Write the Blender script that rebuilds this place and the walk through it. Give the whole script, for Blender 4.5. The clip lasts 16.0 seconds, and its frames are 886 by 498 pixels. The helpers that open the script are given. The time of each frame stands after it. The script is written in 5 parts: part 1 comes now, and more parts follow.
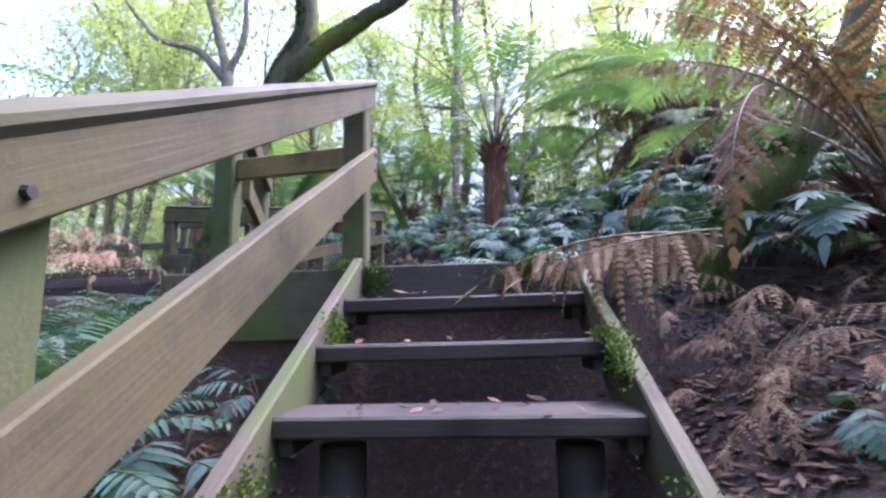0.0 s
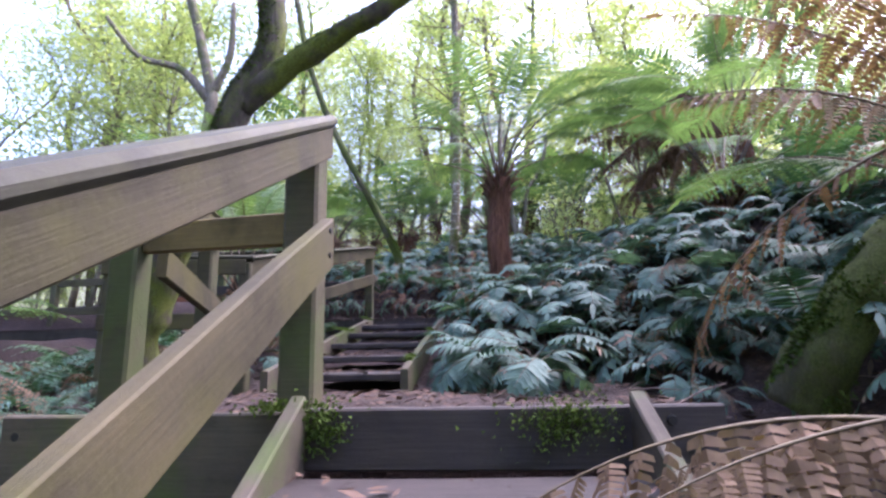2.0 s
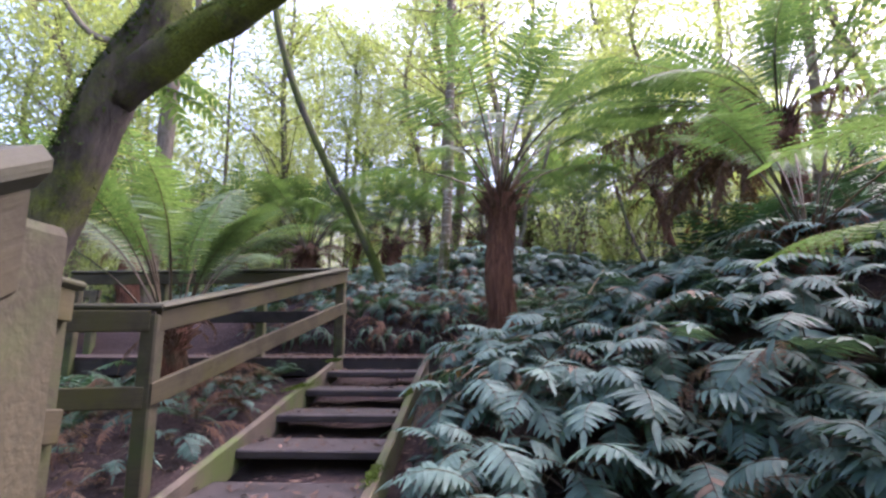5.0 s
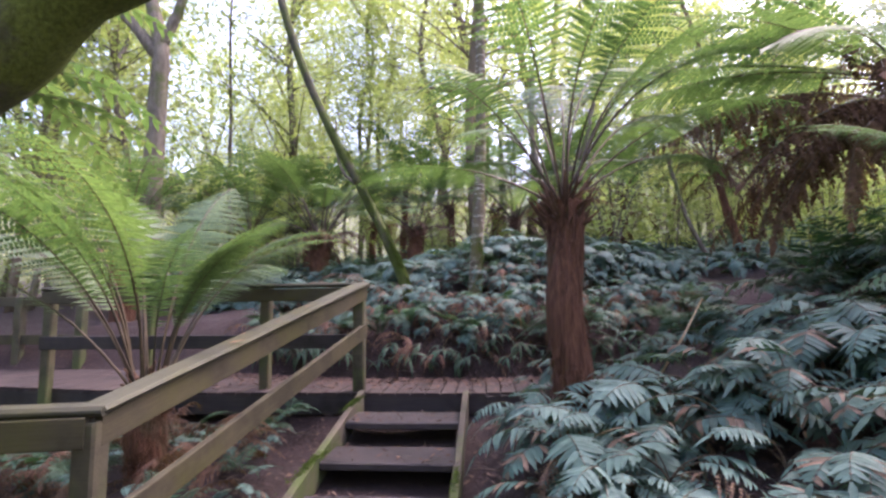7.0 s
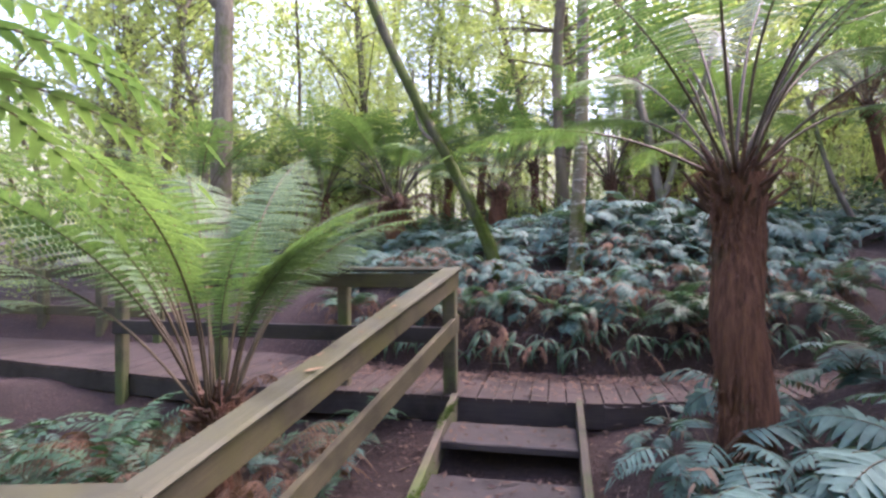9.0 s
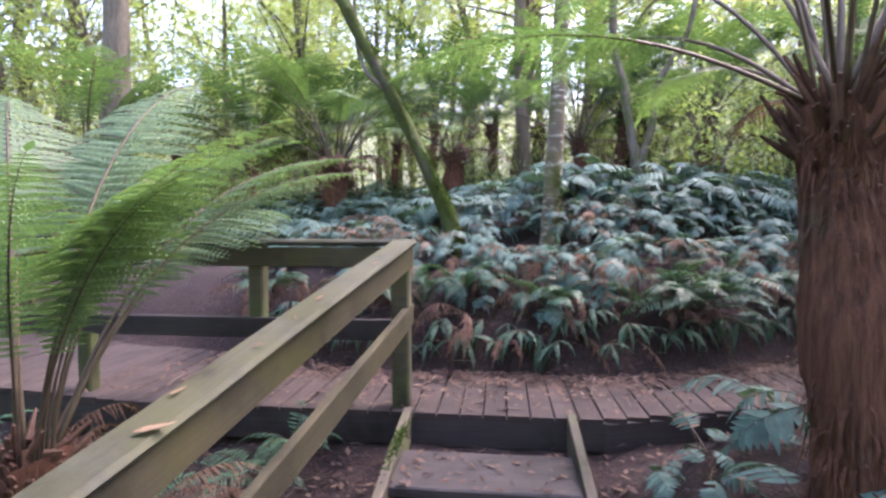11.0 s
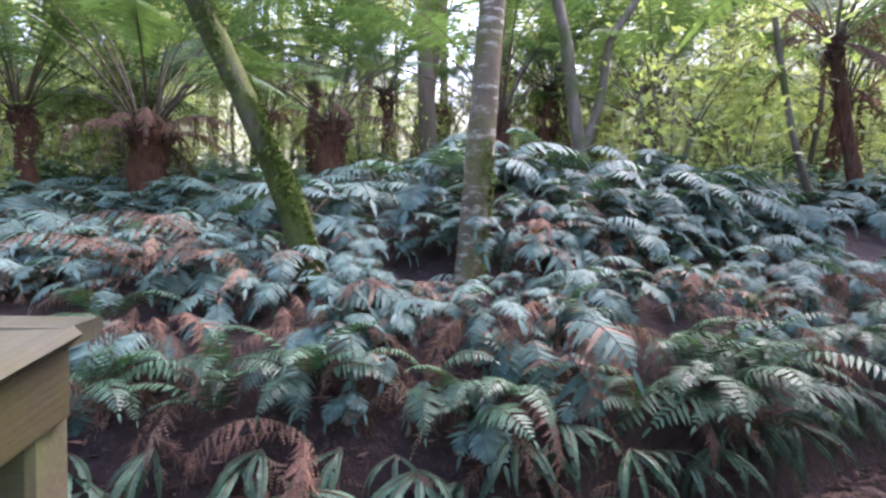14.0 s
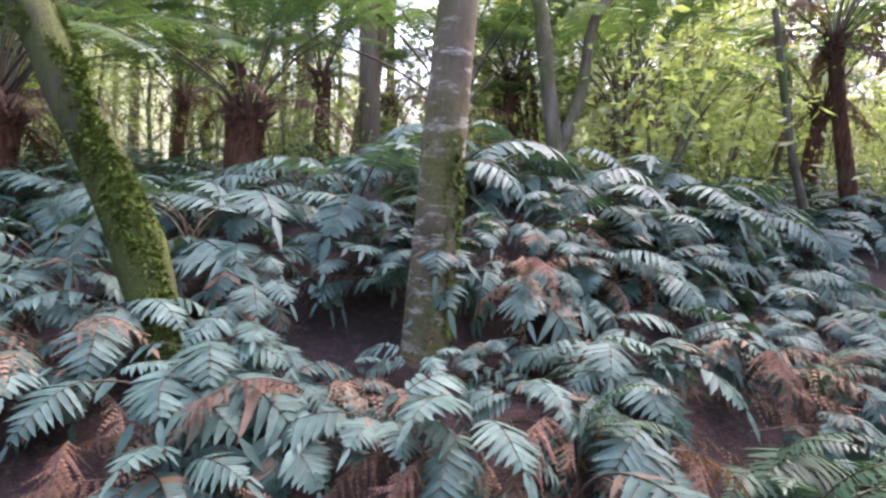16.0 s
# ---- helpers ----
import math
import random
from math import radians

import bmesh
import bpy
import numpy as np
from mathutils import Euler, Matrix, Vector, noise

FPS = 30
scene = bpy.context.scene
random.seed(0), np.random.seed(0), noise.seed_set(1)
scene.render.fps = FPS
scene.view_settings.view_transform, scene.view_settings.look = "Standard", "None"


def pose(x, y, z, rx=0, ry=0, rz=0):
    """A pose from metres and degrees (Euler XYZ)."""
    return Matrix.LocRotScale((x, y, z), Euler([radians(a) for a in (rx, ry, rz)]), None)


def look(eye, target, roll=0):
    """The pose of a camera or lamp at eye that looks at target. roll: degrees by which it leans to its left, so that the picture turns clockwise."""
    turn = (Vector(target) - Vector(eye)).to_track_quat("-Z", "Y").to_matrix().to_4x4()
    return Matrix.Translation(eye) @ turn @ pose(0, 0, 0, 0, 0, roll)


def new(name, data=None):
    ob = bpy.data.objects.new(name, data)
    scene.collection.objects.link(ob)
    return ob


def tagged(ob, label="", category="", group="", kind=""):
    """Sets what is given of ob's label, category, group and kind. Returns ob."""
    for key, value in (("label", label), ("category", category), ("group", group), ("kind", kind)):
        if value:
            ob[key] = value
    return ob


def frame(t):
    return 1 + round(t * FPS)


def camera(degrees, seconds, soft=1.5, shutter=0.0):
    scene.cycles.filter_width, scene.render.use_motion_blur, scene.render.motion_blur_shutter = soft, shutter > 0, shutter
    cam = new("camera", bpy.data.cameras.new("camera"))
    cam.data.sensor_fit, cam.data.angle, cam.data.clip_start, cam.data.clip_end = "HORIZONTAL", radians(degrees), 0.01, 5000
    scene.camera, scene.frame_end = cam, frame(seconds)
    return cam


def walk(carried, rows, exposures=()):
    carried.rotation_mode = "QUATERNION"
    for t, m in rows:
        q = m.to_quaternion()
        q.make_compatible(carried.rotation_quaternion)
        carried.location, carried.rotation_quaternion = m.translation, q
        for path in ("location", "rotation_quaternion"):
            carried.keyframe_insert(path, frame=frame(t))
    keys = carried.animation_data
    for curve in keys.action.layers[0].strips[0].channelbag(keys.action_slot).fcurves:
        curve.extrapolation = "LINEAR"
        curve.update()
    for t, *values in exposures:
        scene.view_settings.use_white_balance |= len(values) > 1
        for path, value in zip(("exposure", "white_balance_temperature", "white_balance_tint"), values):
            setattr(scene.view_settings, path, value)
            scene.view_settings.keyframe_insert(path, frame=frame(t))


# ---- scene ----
cam = camera(81.0, 16.0, 2.6)
PATH = [
    (0, (0.591, 0.44, -0.347), (0.449, 2.409, -0.026), -1.3),
    (0.5, (0.618, 0.657, -0.182), (0.484, 2.623, 0.156), -1.5),
    (1, (0.665, 0.863, -0.05), (0.528, 2.825, 0.314), -1.6),
    (1.5, (0.642, 1.086, 0.089), (0.502, 3.046, 0.465), -1.2),
    (2, (0.572, 1.305, 0.174), (0.433, 3.263, 0.556), -1.2),
    (2.5, (0.586, 1.488, 0.239), (0.457, 3.447, 0.623), -1.0),
    (3, (0.621, 1.701, 0.407), (0.496, 3.66, 0.786), -0.4),
    (3.5, (0.575, 1.905, 0.469), (0.458, 3.867, 0.841), -0.2),
    (4, (0.56, 2.081, 0.584), (0.458, 4.044, 0.953), -0.2),
    (4.2, (0.569, 2.162, 0.599), (0.469, 4.125, 0.965), -0.0),
    (6.3, (0.432, 3.219, 1.483), (0.307, 5.203, 1.697), -0.9),
    (6.5, (0.412, 3.327, 1.549), (0.274, 5.315, 1.729), -0.8),
    (7, (0.226, 3.614, 1.516), (0.063, 5.597, 1.721), -0.7),
    (7.5, (0.274, 3.95, 1.663), (-0.038, 5.923, 1.768), -1.5),
    (8, (0.232, 4.192, 1.888), (-0.182, 6.148, 1.919), -1.2),
    (8.5, (0.017, 4.31, 1.925), (-0.413, 6.264, 1.931), -1.1),
    (8.7, (-0.079, 4.353, 1.867), (-0.511, 6.306, 1.888), -0.7),
    (10.8, (-0.388, 5.38, 1.848), (-0.636, 7.362, 1.758), -0.1),
    (11, (-0.439, 5.555, 1.823), (-0.656, 7.541, 1.734), -0.0),
    (11.5, (-0.409, 6.058, 1.865), (-0.586, 8.048, 1.785), 0.1),
    (12, (-0.416, 6.466, 1.797), (-0.526, 8.462, 1.716), 0.3),
    (12.5, (-0.407, 6.824, 1.847), (-0.479, 8.821, 1.753), 0.6),
    (13, (-0.34, 7.208, 1.889), (-0.357, 9.205, 1.786), 0.9),
    (13.5, (-0.352, 7.538, 1.861), (-0.277, 9.533, 1.747), 1.4),
    (14, (-0.374, 7.874, 1.972), (-0.202, 9.863, 1.84), 1.8),
    (14.5, (-0.268, 8.211, 1.904), (-0.032, 10.194, 1.798), 2.2),
    (15, (-0.171, 8.541, 1.986), (0.124, 10.517, 1.884), 2.4),
    (15.5, (-0.199, 8.769, 1.996), (0.148, 10.735, 1.887), 2.9),
    (16, (-0.278, 8.974, 2.117), (0.107, 10.931, 1.979), 3.2),
]
walk(cam, [(t, look(eye, target, roll)) for t, eye, target, roll in PATH], [(0.0, 3.2, 5450, 34), (2.0, 2.98, 5700, 35), (4.0, 2.72, 5950, 37), (7.0, 2.95, 6350, 39), (11.0, 3.35, 6150, 33), (13.5, 3.38, 6000, 36), (16.0, 3.28, 6400, 37)])

# ---- world and sun ----
world = bpy.data.worlds.new("sky")
scene.world = world
world.use_nodes = True
wn = world.node_tree
for n in list(wn.nodes):
    wn.nodes.remove(n)
sky = wn.nodes.new("ShaderNodeTexSky")
sky.sky_type = 'NISHITA'
sky.sun_disc = False
sky.sun_elevation = radians(58)
sky.sun_rotation = radians(55)
sky.air_density, sky.dust_density, sky.ozone_density = 1.0, 4.0, 1.0
bgn = wn.nodes.new("ShaderNodeBackground")
bgn.inputs["Strength"].default_value = 0.15
wout = wn.nodes.new("ShaderNodeOutputWorld")
wn.links.new(sky.outputs[0], bgn.inputs[0])
wn.links.new(bgn.outputs[0], wout.inputs[0])

sun_data = bpy.data.lights.new("sun", 'SUN')
sun_data.energy = 0.75
sun_data.angle = radians(40)
sun_data.color = (1.0, 0.95, 0.86)
sun_ob = new("sun", sun_data)
sun_dir = Vector((math.sin(radians(55)) * math.cos(radians(58)), math.cos(radians(55)) * math.cos(radians(58)), math.sin(radians(58))))
sun_ob.matrix_world = look(sun_dir * 50, (0, 0, 0))


# ---- materials ----
def material(name):
    m = bpy.data.materials.new(name)
    m.use_nodes = True
    nt = m.node_tree
    b = nt.nodes["Principled BSDF"]
    return m, nt, b


def node(nt, kind, **inp):
    n = nt.nodes.new(kind)
    for k, v in inp.items():
        n.inputs[k.replace("_", " ")].default_value = v
    return n


def ramp(nt, src, stops):
    r = nt.nodes.new("ShaderNodeValToRGB")
    el = r.color_ramp.elements
    while len(el) > 1:
        el.remove(el[-1])
    el[0].position, el[0].color = stops[0][0], (*stops[0][1], 1)
    for p, c in stops[1:]:
        e = el.new(p)
        e.color = (*c, 1)
    nt.links.new(src, r.inputs[0])
    return r.outputs[0]


def mixc(nt, fac, a, b, mode='MIX'):
    n = nt.nodes.new("ShaderNodeMix")
    n.data_type, n.blend_type = 'RGBA', mode
    for sock, val in ((n.inputs[0], fac), (n.inputs[6], a), (n.inputs[7], b)):
        if isinstance(val, bpy.types.NodeSocket):
            nt.links.new(val, sock)
        elif isinstance(val, (int, float)):
            sock.default_value = val
        else:
            sock.default_value = (*val, 1)
    return n.outputs[2]


def coords(nt, scale=(1, 1, 1), world_space=False):
    mp = nt.nodes.new("ShaderNodeMapping")
    mp.inputs["Scale"].default_value = scale
    if world_space:
        g = nt.nodes.new("ShaderNodeNewGeometry")
        nt.links.new(g.outputs["Position"], mp.inputs[0])
    else:
        tc = nt.nodes.new("ShaderNodeTexCoord")
        nt.links.new(tc.outputs["Object"], mp.inputs[0])
    return mp.outputs[0]


def noise_tex(nt, vec, scale, detail=6.0, rough=0.6):
    n = node(nt, "ShaderNodeTexNoise", Scale=scale, Detail=detail, Roughness=rough)
    nt.links.new(vec, n.inputs["Vector"])
    return n.outputs["Fac"]


def bump(nt, b, height, strength=0.4, dist=0.01):
    n = node(nt, "ShaderNodeBump", Strength=strength, Distance=dist)
    nt.links.new(height, n.inputs["Height"])
    nt.links.new(n.outputs[0], b.inputs["Normal"])


def maths(nt, op, a, b=0.5):
    n = nt.nodes.new("ShaderNodeMath")
    n.operation = op
    for s, v in ((n.inputs[0], a), (n.inputs[1], b)):
        if isinstance(v, bpy.types.NodeSocket):
            nt.links.new(v, s)
        else:
            s.default_value = v
    return n.outputs[0]


def randoms(nt):
    return nt.nodes.new("ShaderNodeObjectInfo").outputs["Random"]


def timber(name, light, dark, moss, moss_level, rough=0.75):
    """Weathered timber: grain along the beam's local x, stains, algae."""
    m, nt, b = material(name)
    grain = noise_tex(nt, coords(nt, (1.5, 40, 40)), 2.0, 8, 0.65)
    blot = noise_tex(nt, coords(nt, (1, 1, 1), True), 3.0, 5, 0.6)
    fine = noise_tex(nt, coords(nt, (1, 1, 1), True), 60.0, 3, 0.6)
    col = ramp(nt, grain, [(0.15, dark), (0.85, light)])
    stain = ramp(nt, blot, [(0.32, (0.42, 0.42, 0.40)), (0.5, (0.95, 0.95, 0.95)), (0.72, (1.25, 1.2, 1.1))])
    col = mixc(nt, 1.0, col, stain, 'MULTIPLY')
    mossy = noise_tex(nt, coords(nt, (1, 1, 1), True), 1.7, 7, 0.7)
    fac = ramp(nt, mossy, [(moss_level, (0, 0, 0)), (moss_level + 0.16, (0.8, 0.8, 0.8))])
    col = mixc(nt, fac, col, moss)
    rnd = maths(nt, 'MULTIPLY_ADD', randoms(nt), 0.3)
    nt.nodes[-1].inputs[2].default_value = 0.85
    scl = nt.nodes.new("ShaderNodeCombineColor")
    for i in range(3):
        nt.links.new(rnd, scl.inputs[i])
    col = mixc(nt, 1.0, col, scl.outputs[0], 'MULTIPLY')
    nt.links.new(col, b.inputs["Base Color"])
    b.inputs["Roughness"].default_value = rough
    b.inputs["Specular IOR Level"].default_value = 0.3
    h = maths(nt, 'ADD', maths(nt, 'MULTIPLY', grain, 0.7), maths(nt, 'MULTIPLY', fine, 0.3))
    bump(nt, b, h, 0.5, 0.006)
    return m


M_YELLOW = timber("yellowed_timber", (0.20, 0.145, 0.06), (0.11, 0.08, 0.035), (0.07, 0.066, 0.018), 0.5)
M_RAIL = timber("rail_timber", (0.07, 0.061, 0.032), (0.033, 0.029, 0.017), (0.055, 0.053, 0.013), 0.47)
M_CAP = timber("cap_timber", (0.06, 0.062, 0.04), (0.028, 0.029, 0.019), (0.044, 0.045, 0.016), 0.46)
M_POST = timber("post_timber", (0.088, 0.078, 0.046), (0.04, 0.037, 0.024), (0.055, 0.078, 0.022), 0.44)
M_TREAD = timber("tread_timber", (0.055, 0.046, 0.045), (0.02, 0.017, 0.017), (0.035, 0.042, 0.02), 0.62, 0.65)
M_STRING = timber("stringer_timber", (0.092, 0.077, 0.057), (0.05, 0.042, 0.032), (0.05, 0.078, 0.016), 0.46)
M_DECK = timber("deck_timber", (0.054, 0.04, 0.036), (0.026, 0.019, 0.018), (0.034, 0.027, 0.023), 0.55, 0.85)


def bark(name, a, c, moss, level, zscale=0.25, scale=14.0, patch=None, dist=0.03):
    m, nt, b = material(name)
    vec = coords(nt, (1, 1, zscale), True)
    n1 = noise_tex(nt, vec, scale, 8, 0.7)
    n2 = noise_tex(nt, coords(nt, (1, 1, 1), True), 2.2, 6, 0.65)
    col = ramp(nt, n1, [(0.3, a), (0.7, c)])
    if patch:
        n3 = noise_tex(nt, coords(nt, (0.7, 0.7, 2.6), True), 9.0, 6, 0.65)
        col = mixc(nt, ramp(nt, n3, [(0.53, (0, 0, 0)), (0.60, (0.9, 0.9, 0.9))]), col, patch)
    if moss:
        n4 = noise_tex(nt, coords(nt, (1, 1, 1), True), 90.0, 3, 0.6)
        mcol = ramp(nt, n4, [(0.3, tuple(0.45 * v for v in moss)), (0.7, moss)])
        col = mixc(nt, ramp(nt, n2, [(level, (0, 0, 0)), (level + 0.12, (1, 1, 1))]), col, mcol)
    nt.links.new(col, b.inputs["Base Color"])
    b.inputs["Roughness"].default_value = 0.9
    b.inputs["Specular IOR Level"].default_value = 0.2
    bump(nt, b, n1, 0.9, dist)
    return m


M_FERNTRUNK = bark("fern_trunk_fibre", (0.035, 0.016, 0.010), (0.19, 0.088, 0.05), (0.16, 0.13, 0.075), 0.57, 0.10, 34.0, None, 0.06)
M_MOSSBARK = bark("mossy_bark", (0.03, 0.027, 0.024), (0.10, 0.085, 0.07), (0.13, 0.16, 0.03), 0.47)
M_GREENBARK = bark("green_mossy_bark", (0.03, 0.03, 0.02), (0.09, 0.085, 0.05), (0.085, 0.108, 0.028), 0.40)
M_GREYBARK = bark("lichen_bark", (0.06, 0.05, 0.032), (0.165, 0.135, 0.09), (0.12, 0.12, 0.04), 0.5, 0.6, 10.0, (0.34, 0.32, 0.26), 0.02)
M_DARKBARK = bark("dark_bark", (0.07, 0.06, 0.044), (0.2, 0.17, 0.125), (0.11, 0.13, 0.045), 0.5)
M_PALEBARK = bark("pale_bark", (0.085, 0.066, 0.045), (0.19, 0.15, 0.10), (0.10, 0.11, 0.05), 0.6, 0.15, 6.0)


def leafy(name, top, low, trans, rough=0.5, spec=0.4, vary=0.5, brown=None):
    """A leaf: two-tone by leaf and by plant, some light passing through."""
    m, nt, b = material(name)
    geo = nt.nodes.new("ShaderNodeNewGeometry")
    r1, r2 = geo.outputs["Random Per Island"], randoms(nt)
    mixr = maths(nt, 'ADD', maths(nt, 'MULTIPLY', r1, 1 - vary), maths(nt, 'MULTIPLY', r2, vary))
    stops = [(0.1, low), (0.75, top)]
    if brown:
        stops = [(0.0, brown), (0.11, brown), (0.16, low), (0.85, top)]
    col = ramp(nt, mixr, stops)
    n1 = noise_tex(nt, coords(nt, (1, 1, 1), True), 22.0, 4, 0.6)
    col = mixc(nt, 1.0, col, ramp(nt, n1, [(0.3, (0.72, 0.72, 0.72)), (0.7, (1.2, 1.2, 1.2))]), 'MULTIPLY')
    nt.links.new(col, b.inputs["Base Color"])
    b.inputs["Roughness"].default_value = rough
    b.inputs["Specular IOR Level"].default_value = spec
    t = nt.nodes.new("ShaderNodeBsdfTranslucent")
    tcol = mixc(nt, 1.0, col, (1.25, 1.35, 0.6), 'MULTIPLY')
    nt.links.new(tcol, t.inputs[0])
    mx = nt.nodes.new("ShaderNodeMixShader")
    mx.inputs[0].default_value = trans
    nt.links.new(b.outputs[0], mx.inputs[1])
    nt.links.new(t.outputs[0], mx.inputs[2])
    nt.links.new(mx.outputs[0], nt.nodes["Material Output"].inputs["Surface"])
    return m


M_TFROND = leafy("tree_fern_frond", (0.11, 0.175, 0.078), (0.05, 0.098, 0.046), 0.42, 0.5, 0.35)
M_BANK = leafy("bank_fern_leaf", (0.10, 0.172, 0.145), (0.028, 0.07, 0.056), 0.2, 0.58, 0.24, 0.6, (0.13, 0.09, 0.06))
M_GREEN = leafy("green_fern_leaf", (0.046, 0.112, 0.06), (0.02, 0.055, 0.03), 0.22, 0.5, 0.4)
M_DEAD = leafy("dead_frond", (0.235, 0.16, 0.11), (0.095, 0.06, 0.041), 0.15, 0.85, 0.15)
M_DEADDARK = leafy("old_dead_frond", (0.17, 0.104, 0.078), (0.06, 0.035, 0.027), 0.32, 0.9, 0.1)
M_CANOPY = leafy("canopy_leaf", (0.35, 0.39, 0.20), (0.20, 0.25, 0.12), 0.6, 0.5, 0.35)
M_SHRUB = leafy("shrub_leaf", (0.30, 0.355, 0.17), (0.16, 0.21, 0.10), 0.58, 0.5, 0.4)
M_MOSS = leafy("moss", (0.075, 0.115, 0.022), (0.032, 0.058, 0.013), 0.1, 0.9, 0.1)
M_LITTER = leafy("leaf_litter", (0.12, 0.078, 0.058), (0.03, 0.018, 0.016), 0.05, 0.8, 0.2, 0.0)
M_STALK = leafy("frond_stalk", (0.10, 0.075, 0.04), (0.04, 0.03, 0.02), 0.0, 0.6, 0.3)
M_STRAW = bark("pale_stick", (0.22, 0.16, 0.09), (0.36, 0.28, 0.17), None, 0)
M_TWIG = bark("twig", (0.06, 0.045, 0.04), (0.2, 0.16, 0.13), None, 0)

m_soil, nt_, b_ = material("soil_and_litter")
v_ = coords(nt_, (1, 1, 1), True)
s1, s2, s3 = noise_tex(nt_, v_, 1.3, 6, 0.65), noise_tex(nt_, v_, 28.0, 6, 0.7), noise_tex(nt_, v_, 110.0, 3, 0.6)
c_ = ramp(nt_, s2, [(0.3, (0.012, 0.006, 0.006)), (0.55, (0.03, 0.016, 0.014)), (0.75, (0.12, 0.066, 0.052))])
c_ = mixc(nt_, ramp(nt_, s1, [(0.4, (0, 0, 0)), (0.65, (0.6, 0.6, 0.6))]), c_, (0.026, 0.016, 0.014))
nt_.links.new(c_, b_.inputs["Base Color"])
b_.inputs["Roughness"].default_value = 0.95
bump(nt_, b_, maths(nt_, 'ADD', s2, maths(nt_, 'MULTIPLY', s3, 0.5)), 0.9, 0.03)
M_SOIL = m_soil

m_bolt, nt_, b_ = material("bolt_steel")
b_.inputs["Base Color"].default_value = (0.03, 0.03, 0.03, 1)
b_.inputs["Roughness"].default_value = 0.6
b_.inputs["Metallic"].default_value = 0.6
M_BOLT = m_bolt


# far wood gives off its own light; haze is in its pale colours
m_far_glow, nt_, b_ = material("far_forest_glow")
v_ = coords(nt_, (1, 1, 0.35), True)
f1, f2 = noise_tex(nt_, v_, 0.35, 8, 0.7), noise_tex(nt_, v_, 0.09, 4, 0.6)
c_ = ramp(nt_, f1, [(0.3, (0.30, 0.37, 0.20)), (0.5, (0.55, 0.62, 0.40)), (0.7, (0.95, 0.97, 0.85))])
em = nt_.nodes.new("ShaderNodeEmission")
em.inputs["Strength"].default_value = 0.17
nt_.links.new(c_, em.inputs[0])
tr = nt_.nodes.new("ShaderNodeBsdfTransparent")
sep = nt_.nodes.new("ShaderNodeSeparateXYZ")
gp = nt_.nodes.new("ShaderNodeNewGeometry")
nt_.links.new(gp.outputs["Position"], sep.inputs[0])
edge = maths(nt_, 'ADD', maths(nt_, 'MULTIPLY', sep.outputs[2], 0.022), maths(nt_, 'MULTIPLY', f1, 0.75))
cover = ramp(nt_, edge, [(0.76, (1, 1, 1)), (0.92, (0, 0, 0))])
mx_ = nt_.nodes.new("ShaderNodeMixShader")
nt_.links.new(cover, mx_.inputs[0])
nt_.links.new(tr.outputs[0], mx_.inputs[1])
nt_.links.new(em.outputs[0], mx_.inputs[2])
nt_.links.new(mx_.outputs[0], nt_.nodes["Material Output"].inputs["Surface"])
M_FAR_GLOW = m_far_glow


# ---- mesh helpers ----
def mesh_of(name, bm, mat):
    me = bpy.data.meshes.new(name)
    bm.to_mesh(me)
    bm.free()
    me.materials.append(mat)
    return me


def part(name, bm, mat, parent, label="", smooth=False):
    me = mesh_of(name, bm, mat)
    if smooth:
        me.shade_smooth()
    ob = new(name, me)
    if parent:
        ob.parent = parent
    if label:
        ob["label"] = label
    return ob


def piece(name, me, parent, m, label=""):
    ob = new(name, me)
    ob.parent = parent
    ob.matrix_basis = m
    if label:
        ob["label"] = label
    return ob


def thing(name, label, category, at=(0, 0, 0), group="", kind=""):
    ob = new(name)
    ob.empty_display_size = 0.1
    ob.location = at
    return tagged(ob, label, category, group, kind)


def beam_part(name, p0, p1, w, h, mat, parent, label="", bev=0.006, warp=0.003, vertical_ends=False, roll=None, segs=8):
    """A sawn timber from p0 to p1 (middle of its section), w across and h high, edges eased, local x along it."""
    p0, p1 = Vector(p0), Vector(p1)
    if parent:
        p0, p1 = p0 - parent.location, p1 - parent.location
    d = p1 - p0
    ln = d.length
    x = d.normalized()
    up = Vector((0, 0, 1)) if roll is None else Vector(roll)
    y = up.cross(x).normalized()
    z = x.cross(y)
    bm = bmesh.new()
    prof = [(-w / 2 + bev, -h / 2), (w / 2 - bev, -h / 2), (w / 2, -h / 2 + bev), (w / 2, h / 2 - bev), (w / 2 - bev, h / 2), (-w / 2 + bev, h / 2), (-w / 2, h / 2 - bev), (-w / 2, -h / 2 + bev)]
    skew = -x.z / max(0.2, math.hypot(x.x, x.y)) if vertical_ends else 0.0
    rows = []
    for i in range(segs + 1):
        s = ln * i / segs
        ox, oz = noise.noise(p0 + x * s * 1.7) * warp, noise.noise(p0 + x * s * 1.3 + Vector((7, 3, 1))) * warp
        rows.append([bm.verts.new((s - skew * b * (1 if i in (0, segs) else 1), a + ox, b + oz)) for a, b in prof])
    for r0, r1 in zip(rows, rows[1:]):
        for i in range(8):
            bm.faces.new((r0[i], r0[(i + 1) % 8], r1[(i + 1) % 8], r1[i]))
    bm.faces.new(rows[0][::-1])
    bm.faces.new(rows[-1])
    bmesh.ops.recalc_face_normals(bm, faces=bm.faces)
    ob = part(name, bm, mat, parent, label)
    ob.matrix_basis = Matrix((x, y, z)).transposed().to_4x4()
    ob.matrix_basis.translation = p0
    return ob


